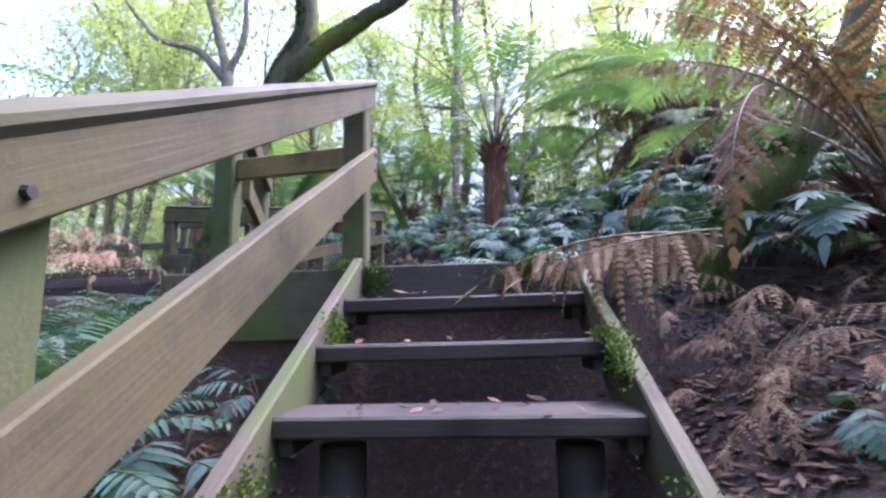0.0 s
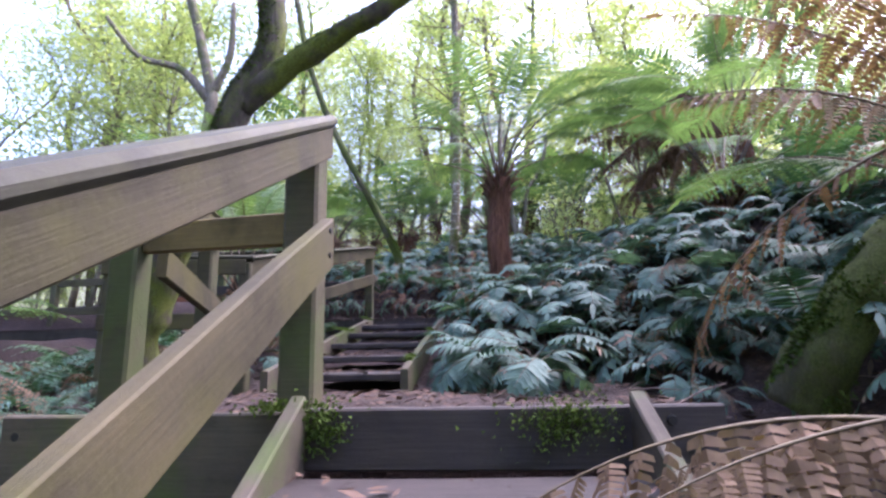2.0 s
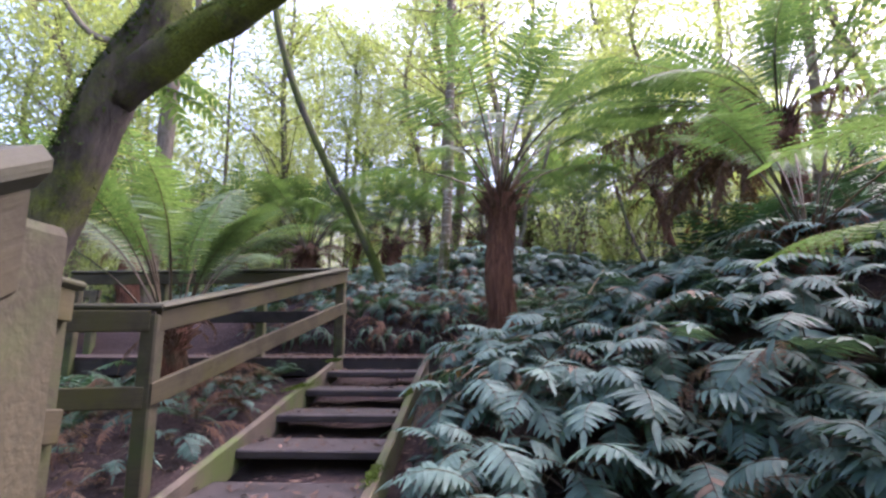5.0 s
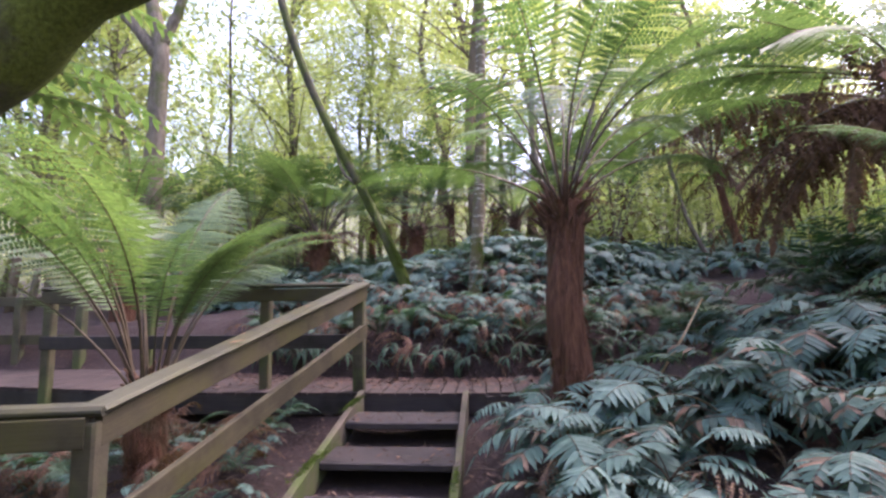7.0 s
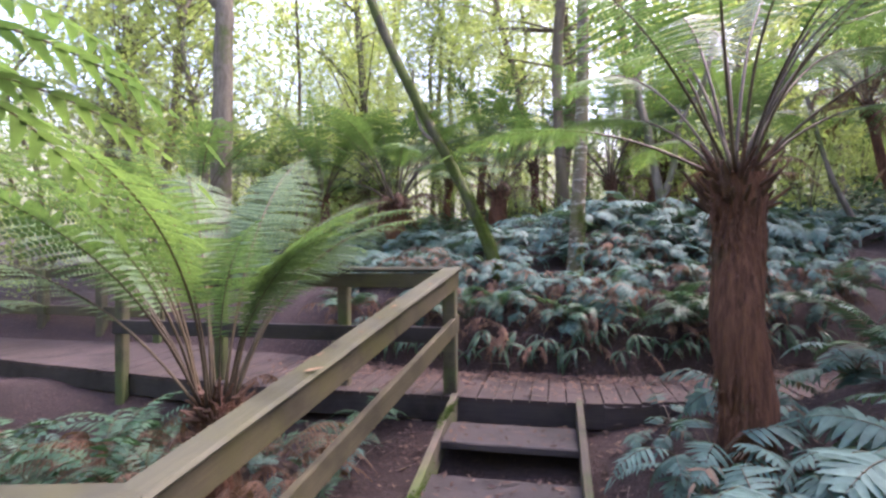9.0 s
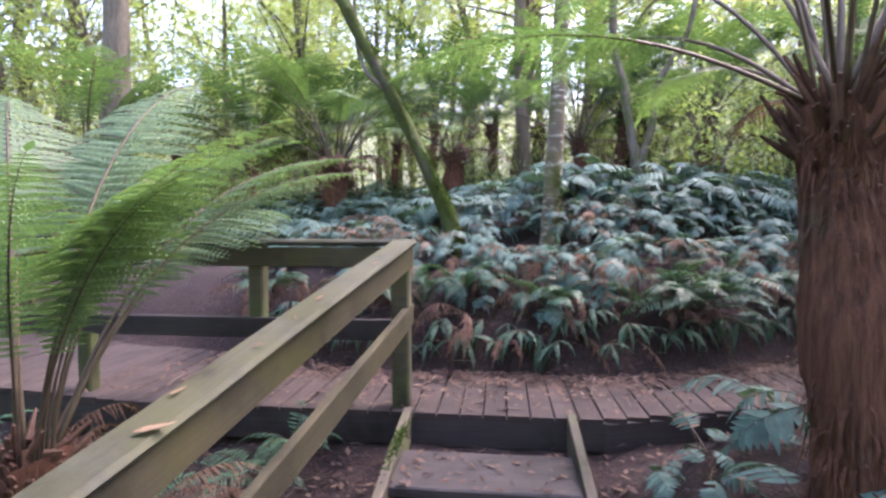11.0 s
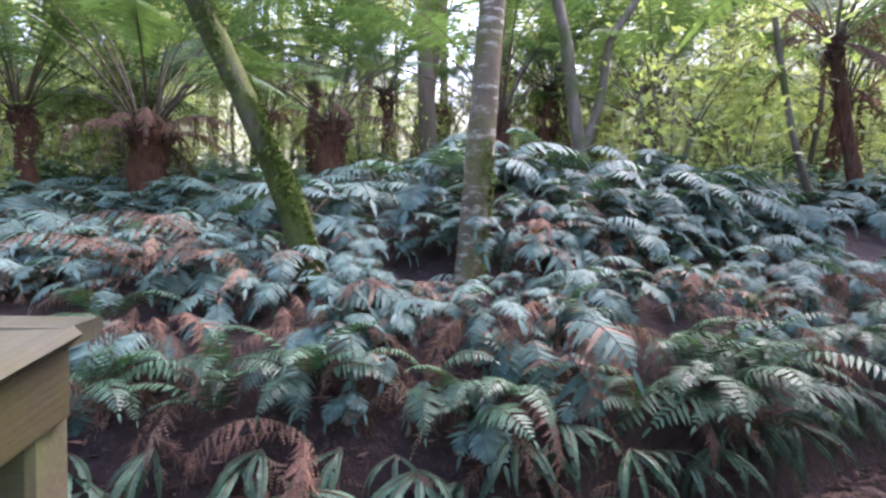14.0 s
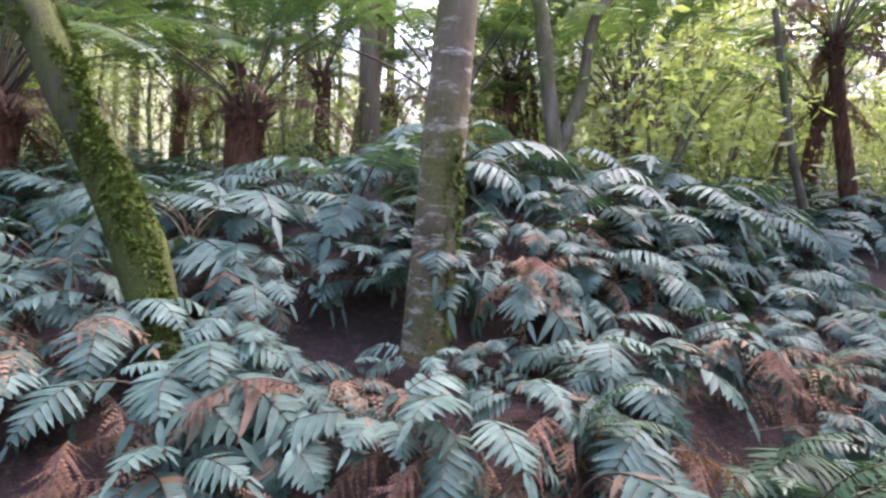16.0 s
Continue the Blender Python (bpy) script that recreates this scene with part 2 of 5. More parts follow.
def tube(bm, pts, radii, n=10, rough=0.0, cap=True, seed=0.0):
    """A tapered tube along points, its skin uneven by rough."""
    pts = [Vector(p) for p in pts]
    ref = Vector((0.31, 0.95, 0.05))
    rows = []
    for i, p in enumerate(pts):
        d = (pts[min(i + 1, len(pts) - 1)] - pts[max(i - 1, 0)]).normalized()
        u = d.cross(ref)
        u = u.normalized() if u.length > 0.1 else d.cross(Vector((1, 0, 0))).normalized()
        v = d.cross(u)
        row = []
        for k in range(n):
            a = 2 * math.pi * k / n
            w = u * math.cos(a) + v * math.sin(a)
            r = radii[i] * (1 + rough * noise.noise(Vector((math.cos(a) * 1.6, math.sin(a) * 1.6, seed + i * 0.45))))
            row.append(bm.verts.new(p + w * r))
        rows.append(row)
    for a, b in zip(rows, rows[1:]):
        for k in range(n):
            bm.faces.new((a[k], a[(k + 1) % n], b[(k + 1) % n], b[k]))
    if cap:
        bm.faces.new(rows[0][::-1])
        bm.faces.new(rows[-1])
    return rows


def smooth_line(pts, n):
    """Catmull-Rom through points, n spans a piece."""
    P = [Vector(p) for p in pts]
    P = [P[0] * 2 - P[1]] + P + [P[-1] * 2 - P[-2]]
    out = []
    for i in range(1, len(P) - 2):
        for k in range(n):
            t = k / n
            a, b, c, d = P[i - 1], P[i], P[i + 1], P[i + 2]
            out.append(0.5 * ((2 * b) + (c - a) * t + (2 * a - 5 * b + 4 * c - d) * t * t + (3 * b - a - 3 * c + d) * t ** 3))
    out.append(P[-2])
    return out


def post_part(name, x, y, z0, z1, r, parent, turn=0.0):
    """A sawn square post with eased edges, r half its diagonal look, slightly bowed."""
    bm = bmesh.new()
    h, e = r * 0.86, 0.012
    ring = [(-h + e, -h), (h - e, -h), (h, -h + e), (h, h - e), (h - e, h), (-h + e, h), (-h, h - e), (-h, -h + e)]
    o = parent.location
    ca, sa = math.cos(radians(turn)), math.sin(radians(turn))
    rows = []
    for i in range(7):
        t = (0, 0.25, 0.5, 0.75, 0.9, 0.99, 1.0)[i]
        z = z0 + (z1 - z0) * t
        k = 0.93 if i == 6 else 1.0
        ox, oy = 0.004 * noise.noise(Vector((x, y, z * 1.7))), 0.004 * noise.noise(Vector((y, x, z * 1.7)))
        rows.append([bm.verts.new((x - o.x + ox + k * (u * ca - v * sa), y - o.y + oy + k * (u * sa + v * ca), z - o.z)) for u, v in ring])
    for r0, r1 in zip(rows, rows[1:]):
        for i in range(8):
            bm.faces.new((r0[i], r0[(i + 1) % 8], r1[(i + 1) % 8], r1[i]))
    bm.faces.new(rows[0][::-1])
    bm.faces.new(rows[-1])
    bmesh.ops.recalc_face_normals(bm, faces=bm.faces)
    return part(name, bm, M_POST, parent)


def bolt(parent, p, r=0.012, axis='x'):
    bm = bmesh.new()
    bmesh.ops.create_cone(bm, cap_ends=True, segments=8, radius1=r, radius2=r * 0.8, depth=0.012, matrix=Matrix.Rotation(radians(90), 4, 'Y' if axis == 'x' else 'X'))
    ob = part("bolt", bm, M_BOLT, parent)
    ob.location = Vector(p) - parent.location
    return ob


# ---- ground ----
def lerp_table(tab, v):
    if v <= tab[0][0]:
        return tab[0][1]
    for (a, p), (b, q) in zip(tab, tab[1:]):
        if v <= b:
            return p + (q - p) * (v - a) / (b - a)
    return tab[-1][1]


PROFILE = [(-300, -30), (-40, -9), (-6, -3.4), (0, -2.3), (1.0, -1.95), (2.5, -1.35), (3.02, -1.2), (3.07, -0.05), (5.1, -0.11), (5.3, -0.15), (8.6, 0.38), (8.8, 0.42), (9.6, 0.5), (9.72, 0.62), (9.85, 0.86), (10.05, 1.1), (10.35, 1.34), (10.8, 1.5), (11.4, 1.7), (12.5, 1.94), (14, 2.1), (20, 2.7), (40, 4.5), (300, 20)]
NATURAL = [(-300, -30), (-40, -9), (-6, -3.4), (0, -1.6), (3, -0.7), (5.1, -0.2), (8.6, 0.38), (8.8, 0.42), (9.6, 0.5), (9.72, 0.62), (9.85, 0.86), (10.05, 1.1), (10.35, 1.34), (10.8, 1.5), (11.4, 1.7), (12.5, 1.94), (14, 2.1), (20, 2.7), (40, 4.5), (300, 20)]


def toe(x):
    return 9.72 + (0.42 * (x - 0.6) if x > 0.6 else 0.0) + (0.26 * (-1.4 - x) if x < -1.4 else 0.0) if -5 < x < 4 else (11.15 if x >= 4 else 10.65)


def near_edge(x):
    if x < -3.0:
        return 8.8 + 0.16 * (-3.0 - x)
    return 8.8 if x < 0.2 else 8.8 + 0.3 * (x - 0.2)


def smoothstep(a, b, v):
    t = min(1, max(0, (v - a) / (b - a)))
    return t * t * (3 - 2 * t)


def ground_z(x, y):
    yy = y
    if y > 9.2:
        yy = 9.2 + (y - 9.2) * 0.52 / (toe(x) - 9.2) if y < toe(x) else y - toe(x) + 9.72
    # below the landing this is an added trench, sunk to darken the stair gaps
    on = smoothstep(-1.6, -1.0, x) * (1 - smoothstep(1.2, 1.7, x)) if y > 3.0 else smoothstep(-0.3, -0.04, x) * (1 - smoothstep(1.06, 1.3, x))
    z = lerp_table(PROFILE, yy) * on + lerp_table(NATURAL, yy) * (1 - on)
    fade = 1 - smoothstep(8.4, 9.2, y)
    if x > 1.15:
        z += fade * min(2.2, 0.40 * (x - 1.15)) + (1 - fade) * min(2.0, 0.06 * (x - 1.15))
    if x < -1.1:
        z -= fade * min(0.7, 0.13 * (-1.1 - x)) + (1 - fade) * min(1.0, 0.06 * (-1.1 - x)) * smoothstep(10.5, 12, y)
    if x > 2.1 and near_edge(x) - 0.3 < y < toe(x):
        z = max(z, 0.60)
    z += 0.5 * smoothstep(0.06, 0.75, x) * smoothstep(5.0, 6.3, y) * (1 - smoothstep(8.1, 8.8, y))
    z += (0.26 * smoothstep(-0.9, 0.1, x) * (1 - smoothstep(2.2, 3.4, x)) - 0.12 * (1 - smoothstep(-1.7, -0.9, x))) * smoothstep(toe(x) + 1.15, toe(x) + 1.9, y) * (1 - smoothstep(13, 15, y))
    z += 0.32 * math.exp(-((x + 2.4) ** 2 + (y - 7.4) ** 2) / 0.5)
    amp = 0.02 if (abs(x) < 1.3 and 3 < y < 5.2) else 0.07
    amp += 0.5 * smoothstep(16, 40, abs(x) + abs(y - 6))
    return z + amp * noise.noise(Vector((x * 1.3, y * 1.3, 0))) + 0.4 * amp * noise.noise(Vector((x * 4.7, y * 4.7, 5)))


def spread(lo, hi, step, far):
    out = [lo]
    while out[-1] < hi:
        out.append(out[-1] + step)
    s, a, b = step, lo, out[-1]
    left, right = [], []
    while a > -far:
        s *= 1.22
        a -= s
        b += s
        left.append(a)
        right.append(b)
    return left[::-1] + out + right


xs, ys = spread(-5.0, 5.0, 0.085, 260), spread(-1.0, 13.0, 0.085, 280)
gv = [(x, y, ground_z(x, y)) for y in ys for x in xs]
nx = len(xs)
gf = [(j * nx + i, j * nx + i + 1, (j + 1) * nx + i + 1, (j + 1) * nx + i) for j in range(len(ys) - 1) for i in range(nx - 1)]
gme = bpy.data.meshes.new("ground")
gme.from_pydata(gv, [], gf)
gme.materials.append(M_SOIL)
gme.shade_smooth()
tagged(new("ground", gme), "dark brown forest soil covered with leaf litter", "ground", kind="structure")

# the far wood all round, beyond the last trees: a wall glowing with painted haze
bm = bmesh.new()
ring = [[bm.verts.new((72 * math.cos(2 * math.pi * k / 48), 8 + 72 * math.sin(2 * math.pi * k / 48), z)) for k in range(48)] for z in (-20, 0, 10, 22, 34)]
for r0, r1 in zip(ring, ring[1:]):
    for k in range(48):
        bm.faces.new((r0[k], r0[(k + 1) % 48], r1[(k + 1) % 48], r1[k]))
ob = part("backdrop", bm, M_FAR_GLOW, None)
tagged(ob, "glowing backdrop of far forest foliage, pale haze painted in", "backdrop", kind="structure")

# ---- lower stairs ----
RISE_A, RUN_A = 0.19, 0.37
SLOPE_A = RISE_A / RUN_A
stairs_a = thing("timber_stairs", "open-riser timber stairs with mossy stringers, climbing to the landing", "stairs", (0.5, 1.5, -1.0))
for x0 in (-0.025, 1.042):
    beam_part("stringer", (x0, -0.35, 0.035 - 0.12 - SLOPE_A * 3.35), (x0, 3.0, 0.035 - 0.12), 0.05, 0.22, M_STRING, stairs_a, "weathered stringer edged with moss", vertical_ends=True)
for k in range(1, 10):
    y0 = 3.0 - RUN_A * k
    ob = beam_part("tread", (0.002, y0 + 0.14, -RISE_A * k - 0.03), (1.015, y0 + 0.14, -RISE_A * k - 0.03), 0.28, 0.06, M_TREAD, stairs_a, "", 0.008, 0.006)
    beam_part("cleat", (0.03, y0 + 0.03, -RISE_A * k - 0.085), (0.03, y0 + 0.25, -RISE_A * k - 0.085), 0.04, 0.045, M_TREAD, stairs_a)
    beam_part("cleat", (0.987, y0 + 0.03, -RISE_A * k - 0.085), (0.987, y0 + 0.25, -RISE_A * k - 0.085), 0.04, 0.045, M_TREAD, stairs_a)
for x0 in (0.16, 0.86):
    bm = bmesh.new()
    tube(bm, [(x0 - 0.5, 0.55, -0.9), (x0 - 0.5, 0.55, 0.33)], [0.07, 0.07], 12, 0.05)
    part("support_post", bm, M_TREAD, stairs_a, "", True)

landing_edge = thing("landing_edge", "dark timber boards edging the landing, patched with moss", "edging board", (0.0, 3.02, -0.4))
beam_part("edge_board", (0.0, 3.025, -0.10), (1.3, 3.025, -0.10), 0.045, 0.19, M_TREAD, landing_edge, "dark wet face board")
beam_part("edge_board", (-1.03, 3.02, -0.19), (-0.055, 3.02, -0.19), 0.05, 0.35, M_STRING, landing_edge, "grey weathered face board")
for bx, bz in ((1.14, -0.05), (1.19, -0.13), (-0.98, -0.08)):
    bolt(landing_edge, (bx, 3.0, bz), 0.018, 'y')

# ---- handrails ----
rail_a = thing("stair_handrail", "weathered timber stair handrail with a rounded cap", "handrail", (-0.05, 2.0, -1.2))
top_a = lambda y: 1.0 + 0.525 * (y - 3.0)
beam_part("handrail_cap", (0.0, -0.2, top_a(-0.2) - 0.022), (0.0, 3.06, top_a(3.06) - 0.022), 0.135, 0.045, M_CAP, rail_a, "grey rounded handrail cap", 0.016, 0.004, True)
beam_part("top_rail", (0.032, -0.2, top_a(-0.2) - 0.103), (0.032, 3.05, top_a(3.05) - 0.103), 0.045, 0.105, M_RAIL, rail_a, "", 0.005, 0.004, True)
beam_part("lower_rail", (0.032, -0.2, top_a(-0.2) - 0.485), (0.032, 3.08, top_a(3.08) - 0.485), 0.045, 0.16, M_RAIL, rail_a, "", 0.005, 0.004, True)
for py, zb in ((3.13, -0.25), (1.05, -1.6), (-0.4, -2.1)):
    post_part("post", -0.065, py, zb, min(top_a(py) - 0.05, 0.965), 0.073, rail_a)
for bz in (0.588, 0.502):
    bolt(rail_a, (0.057, 3.03, bz), 0.011)
# the upper bolt head stands where the top rail has a dark hole
for by in (1.0,):
    bolt(rail_a, (0.057, by, top_a(by) - 0.12), 0.011)
    bolt(rail_a, (0.057, by, top_a(by) - 0.5), 0.014)

rail_c = thing("landing_rail", "timber landing rail with two boards between posts", "handrail", (-1.0, 4.4, -0.1))
beam_part("cross_rail", (-0.98, 3.47, 0.685), (-0.12, 3.215, 0.645), 0.045, 0.13, M_YELLOW, rail_c, "yellowish weathered board")
post_part("post", -0.95, 3.44, -0.3, 1.04, 0.072, rail_c)
post_part("post", -1.29, 4.7, -0.35, 1.04, 0.06, rail_c)
C0, C1 = Vector((-0.95, 3.5, 0.0)), Vector((-1.26, 4.72, 0.0))
beam_part("handrail_cap", C0 + Vector((0, 0, 1.085)), C1 + Vector((-0.01, 0.05, 1.067)), 0.14, 0.042, M_CAP, rail_c, "grey rounded handrail cap", 0.015)
beam_part("top_rail", C0 + Vector((0.05, 0.08, 0.995)), C1 + Vector((0.03, 0, 0.975)), 0.045, 0.14, M_RAIL, rail_c)
beam_part("lower_rail", C0 + Vector((0.05, 0.08, 0.60)), C1 + Vector((0.04, 0, 0.47)), 0.045, 0.14, M_RAIL, rail_c)

rail_b = thing("stair_handrail", "mossy timber handrail beside the upper stairs", "handrail", (-1.1, 7.3, 0.1))
B0, B1 = Vector((-1.575, 5.9, 1.07)), Vector((-1.06, 8.93, 1.745))
beam_part("handrail_cap", B0 - Vector((0, 0, 0.022)), B1 - Vector((0, 0, 0.022)), 0.165, 0.033, M_CAP, rail_b, "grey rounded handrail cap with fallen leaves", 0.016, 0.004, True)
beam_part("top_rail", B0 + Vector((0.035, 0, -0.115)), B1 + Vector((0.035, -0.01, -0.115)), 0.045, 0.14, M_RAIL, rail_b, "", 0.005, 0.004, True)
beam_part("lower_rail", B0 + Vector((0.045, -0.05, -0.585)), B1 + Vector((0.035, 0, -0.5)), 0.045, 0.14, M_RAIL, rail_b, "", 0.005, 0.004, True)
beam_part("handrail_cap", B0 + Vector((0.06, 0.03, -0.024)), (-2.75, 5.66, 1.05), 0.15, 0.046, M_CAP, rail_b, "grey level handrail cap green with algae", 0.016, 0.004)
beam_part("top_rail", B0 + Vector((0.01, -0.04, -0.115)), (-2.75, 5.6, 0.955), 0.045, 0.14, M_RAIL, rail_b)
beam_part("lower_rail", B0 + Vector((0.01, -0.04, -0.6)), (-2.75, 5.6, 0.47), 0.045, 0.14, M_RAIL, rail_b)
post_part("post", -1.575, 5.9, -0.35, 1.0, 0.065, rail_b)
post_part("post", -2.7, 5.66, -0.5, 1.0, 0.06, rail_b)
post_part("post", -1.075, 8.89, 0.1, 1.69, 0.066, rail_b)
for bz in (1.25, 1.17):
    bolt(rail_b, (-1.016, 8.89, bz), 0.01)

rail_d = thing("boardwalk_rail", "level timber rail along the boardwalk, green with algae", "handrail", (-2.5, 8.92, 0.635))
beam_part("handrail_cap", (-4.6, 8.96, 1.712), (-1.0, 8.96, 1.712), 0.14, 0.042, M_CAP, rail_d, "grey rounded handrail cap", 0.015)
beam_part("top_rail", (-4.6, 8.925, 1.615), (-1.15, 8.925, 1.615), 0.045, 0.13, M_RAIL, rail_d)
beam_part("lower_rail", (-4.6, 8.925, 1.13), (-1.15, 8.925, 1.13), 0.045, 0.14, M_TREAD, rail_d)
for px in (-2.1, -3.4, -4.55):
    post_part("post", px, 8.98, 0.2, 1.69, 0.06, rail_d)

rail_e = thing("boardwalk_rail", "far timber rail where the boardwalk bends away", "handrail", (-7, 10.4, 0.635))
for px, py in ((-5.6, 10.7), (-6.6, 10.75), (-7.7, 10.8), (-9.0, 10.9)):
    post_part("post", px, py, 0.1, 1.65, 0.07, rail_e)
beam_part("top_rail", (-9.2, 10.9, 1.6), (-5.5, 10.68, 1.6), 0.05, 0.14, M_RAIL, rail_e)
beam_part("lower_rail", (-9.2, 10.9, 1.05), (-5.5, 10.68, 1.05), 0.05, 0.14, M_RAIL, rail_e)

# ---- upper stairs ----
stairs_b = thing("timber_stairs", "mossy timber stairs with litter-covered treads, rising to the boardwalk", "stairs", (-0.5, 7.0, 0.1))
for x0 in (-1.02, 0.005):
    beam_part("stringer", (x0, 5.08, 0.05 - 0.11), (x0, 8.79, 0.665 - 0.11), 0.055, 0.21, M_STRING, stairs_b, "stringer edged with bright moss", vertical_ends=True)
for k in range(5):
    y0, z0 = 5.27 + 0.70 * k, 0.01 + 0.125 * k
    beam_part("tread", (-0.99, y0 + 0.22, z0 - 0.028), (-0.025, y0 + 0.22, z0 - 0.028), 0.44, 0.055, M_TREAD, stairs_b, "", 0.008, 0.005)

# ---- boardwalk ----
boardwalk = thing("boardwalk", "worn brown plank boardwalk scattered with leaves", "boardwalk", (-2.0, 9.2, 0.55), kind="structure")
beam_part("edge_beam", (-3.0, 8.80, 0.52), (0.22, 8.80, 0.52), 0.06, 0.19, M_TREAD, boardwalk, "dark wet bearer")
beam_part("edge_beam", (-9.5, 9.84, 0.515), (-2.98, 8.80, 0.515), 0.06, 0.19, M_TREAD, boardwalk, "dark wet bearer")
beam_part("edge_beam", (0.2, 8.80, 0.51), (2.4, 9.46, 0.51), 0.07, 0.2, M_TREAD, boardwalk, "mossy bent bearer")
beam_part("bearer", (-9.5, 9.5, 0.48), (1.6, 9.55, 0.48), 0.06, 0.16, M_TREAD, boardwalk)

# ---- ferns ----
def leaflet(bm, base, along, side_up, ln, wd, mat_i=0, fold=0.18, droop=0.15, root=0.35):
    """A pointed blade with a folded midrib."""
    w = along.cross(side_up).normalized()
    n = w.cross(along).normalized()
    mids, ls, rs = [], [], []
    for t, f in ((0.0, root), (0.28, 1.0), (0.66, 0.66)):
        c = base + along * (ln * t) - n * (droop * ln * t * t)
        mids.append(bm.verts.new(c - n * fold * wd * 0.5 * f))
        ls.append(bm.verts.new(c + w * wd * 0.5 * f))
        rs.append(bm.verts.new(c - w * wd * 0.5 * f))
    tip = bm.verts.new(base + along * ln - n * droop * ln)
    fs = []
    for i in range(2):
        fs += [bm.faces.new((ls[i], mids[i], mids[i + 1], ls[i + 1])), bm.faces.new((mids[i], rs[i], rs[i + 1], mids[i + 1]))]
    fs += [bm.faces.new((ls[2], mids[2], tip)), bm.faces.new((mids[2], rs[2], tip))]
    for f in fs:
        f.material_index = mat_i


def comb(bm, base, along, up, ln, wd, n, droop=0.2, gap=0.46):
    """A pinna cut into small pinnules."""
    w = along.cross(up).normalized()
    nn = w.cross(along).normalized()
    for i in range(n):
        t = (i + 0.5) / n
        c = base + along * (ln * t) - nn * (droop * ln * t * t)
        h = wd * 0.5 * (1 - 0.85 * t ** 1.6)
        st = ln / n * gap
        for sgn in (1, -1):
            a = bm.verts.new(c - along * st)
            b = bm.verts.new(c + along * st)
            d = bm.verts.new(c + along * st * 1.3 + w * h * sgn - nn * h * 0.25)
            e = bm.verts.new(c - along * st * 0.2 + w * h * 0.85 * sgn - nn * h * 0.2)
            bm.faces.new((a, b, d, e) if sgn > 0 else (e, d, b, a))


def frond_mesh(name, ln, e0, e1, pairs, plen, pwid, mats, kind="strap", bare=0.18, seed=1, fwd=0.35, hang=0.0, swing=0.1, npin=9, stalk=0.008, peak=0.35, curve=1.4, root=0.35, dead_gap=0.3):
    """A frond from the origin along +x, bending from elevation e0 to e1 (degrees)."""
    rng = random.Random(seed)
    bm = bmesh.new()
    steps = 8 if kind == "blade" else 14
    p, pts = Vector((0, 0, 0)), [Vector((0, 0, 0))]
    for i in range(steps):
        t = (i + 0.5) / steps
        e = radians(e0 + (e1 - e0) * t ** curve)
        a = swing * t * t
        p = p + Vector((math.cos(e) * math.cos(a), math.cos(e) * math.sin(a), math.sin(e))) * (ln / steps)
        pts.append(p.copy())
    tube(bm, pts, [stalk * (1 - 0.85 * i / steps) for i in range(steps + 1)], 3 if kind == "blade" else 4)
    for f in bm.faces:
        f.material_index = 1
    for i in range(pairs + 1):
        t = bare + (1 - bare) * i / pairs
        u = t * steps
        j = min(steps - 1, int(u))
        c = pts[j].lerp(pts[j + 1], u - j)
        d = (pts[min(steps, j + 1)] - pts[j]).normalized()
        side = d.cross(Vector((0, 0, 1)))
        side = side.normalized() if side.length > 0.05 else Vector((0, 1, 0))
        up = side.cross(d).normalized()
        s = (t - bare) / (1 - bare)
        low_s = 0.22 if kind == "comb" else 0.55
        size = (low_s + (1 - low_s) * s / peak) if s < peak else max(0.1, 1 - ((s - peak) / (1 - peak)) ** 1.5 * 0.92)
        if i == pairs:
            leaflet(bm, c, d, up, plen * (0.75 if root > 0.5 else 0.35), pwid * 0.8)
            continue
        for sgn in (1, -1):
            if rng.random() < 0.04:
                continue
            fw = fwd + 0.35 * s + rng.uniform(-0.1, 0.1)
            al = (side * sgn * math.cos(fw) + d * math.sin(fw) - Vector((0, 0, 1)) * (hang + rng.uniform(0, 0.12))).normalized()
            if hang > 0.5:
                al = (al + Vector((rng.gauss(0, 0.22), rng.gauss(0, 0.22), rng.gauss(0, 0.15)))).normalized()
            l = plen * size * rng.uniform(0.88, 1.08) * (rng.uniform(0.6, 1.15) if hang > 0.5 else 1)
            if kind == "blade":
                w = al.cross(up).normalized() * pwid * 0.5
                q = c + al * l - up * l * 0.18
                bm.faces.new([bm.verts.new(v) for v in (c, c + al * l * 0.4 + w, q, c + al * l * 0.4 - w)])
            elif kind == "strap":
                leaflet(bm, c, al, up, l, pwid * (0.7 + 0.3 * size), 0, 0.25, 0.14 + 0.16 * rng.random(), root)
            else:
                comb(bm, c, al, up, l, pwid * (0.6 + 0.4 * size), npin, 0.22 if hang < 0.5 else rng.uniform(-0.2, 0.5), 0.46 if hang < 0.5 else dead_gap)
    me = mesh_of(name, bm, mats[0])
    me.materials.append(mats[1])
    me.shade_smooth()
    return me


BANKF = [frond_mesh("bank_frond", ln, e0, e1, np_, pl, pw, (M_BANK, M_STALK), "strap", bare, s, 0.28, 0.05, sw, 9, 0.005, 0.28, 0.85, 0.8)
         for s, (ln, e0, e1, np_, pl, pw, bare, sw) in enumerate(((0.62, 80, -50, 9, 0.185, 0.039, 0.42, 0.3), (0.58, 66, -68, 10, 0.165, 0.048, 0.40, -0.35), (0.52, 45, -80, 8, 0.19, 0.042, 0.36, 0.15), (0.66, 74, -62, 11, 0.17, 0.031, 0.38, -0.2), (0.50, 30, -58, 9, 0.15, 0.035, 0.34, 0.3), (0.60, 84, -30, 9, 0.18, 0.040, 0.45, 0.1)))]
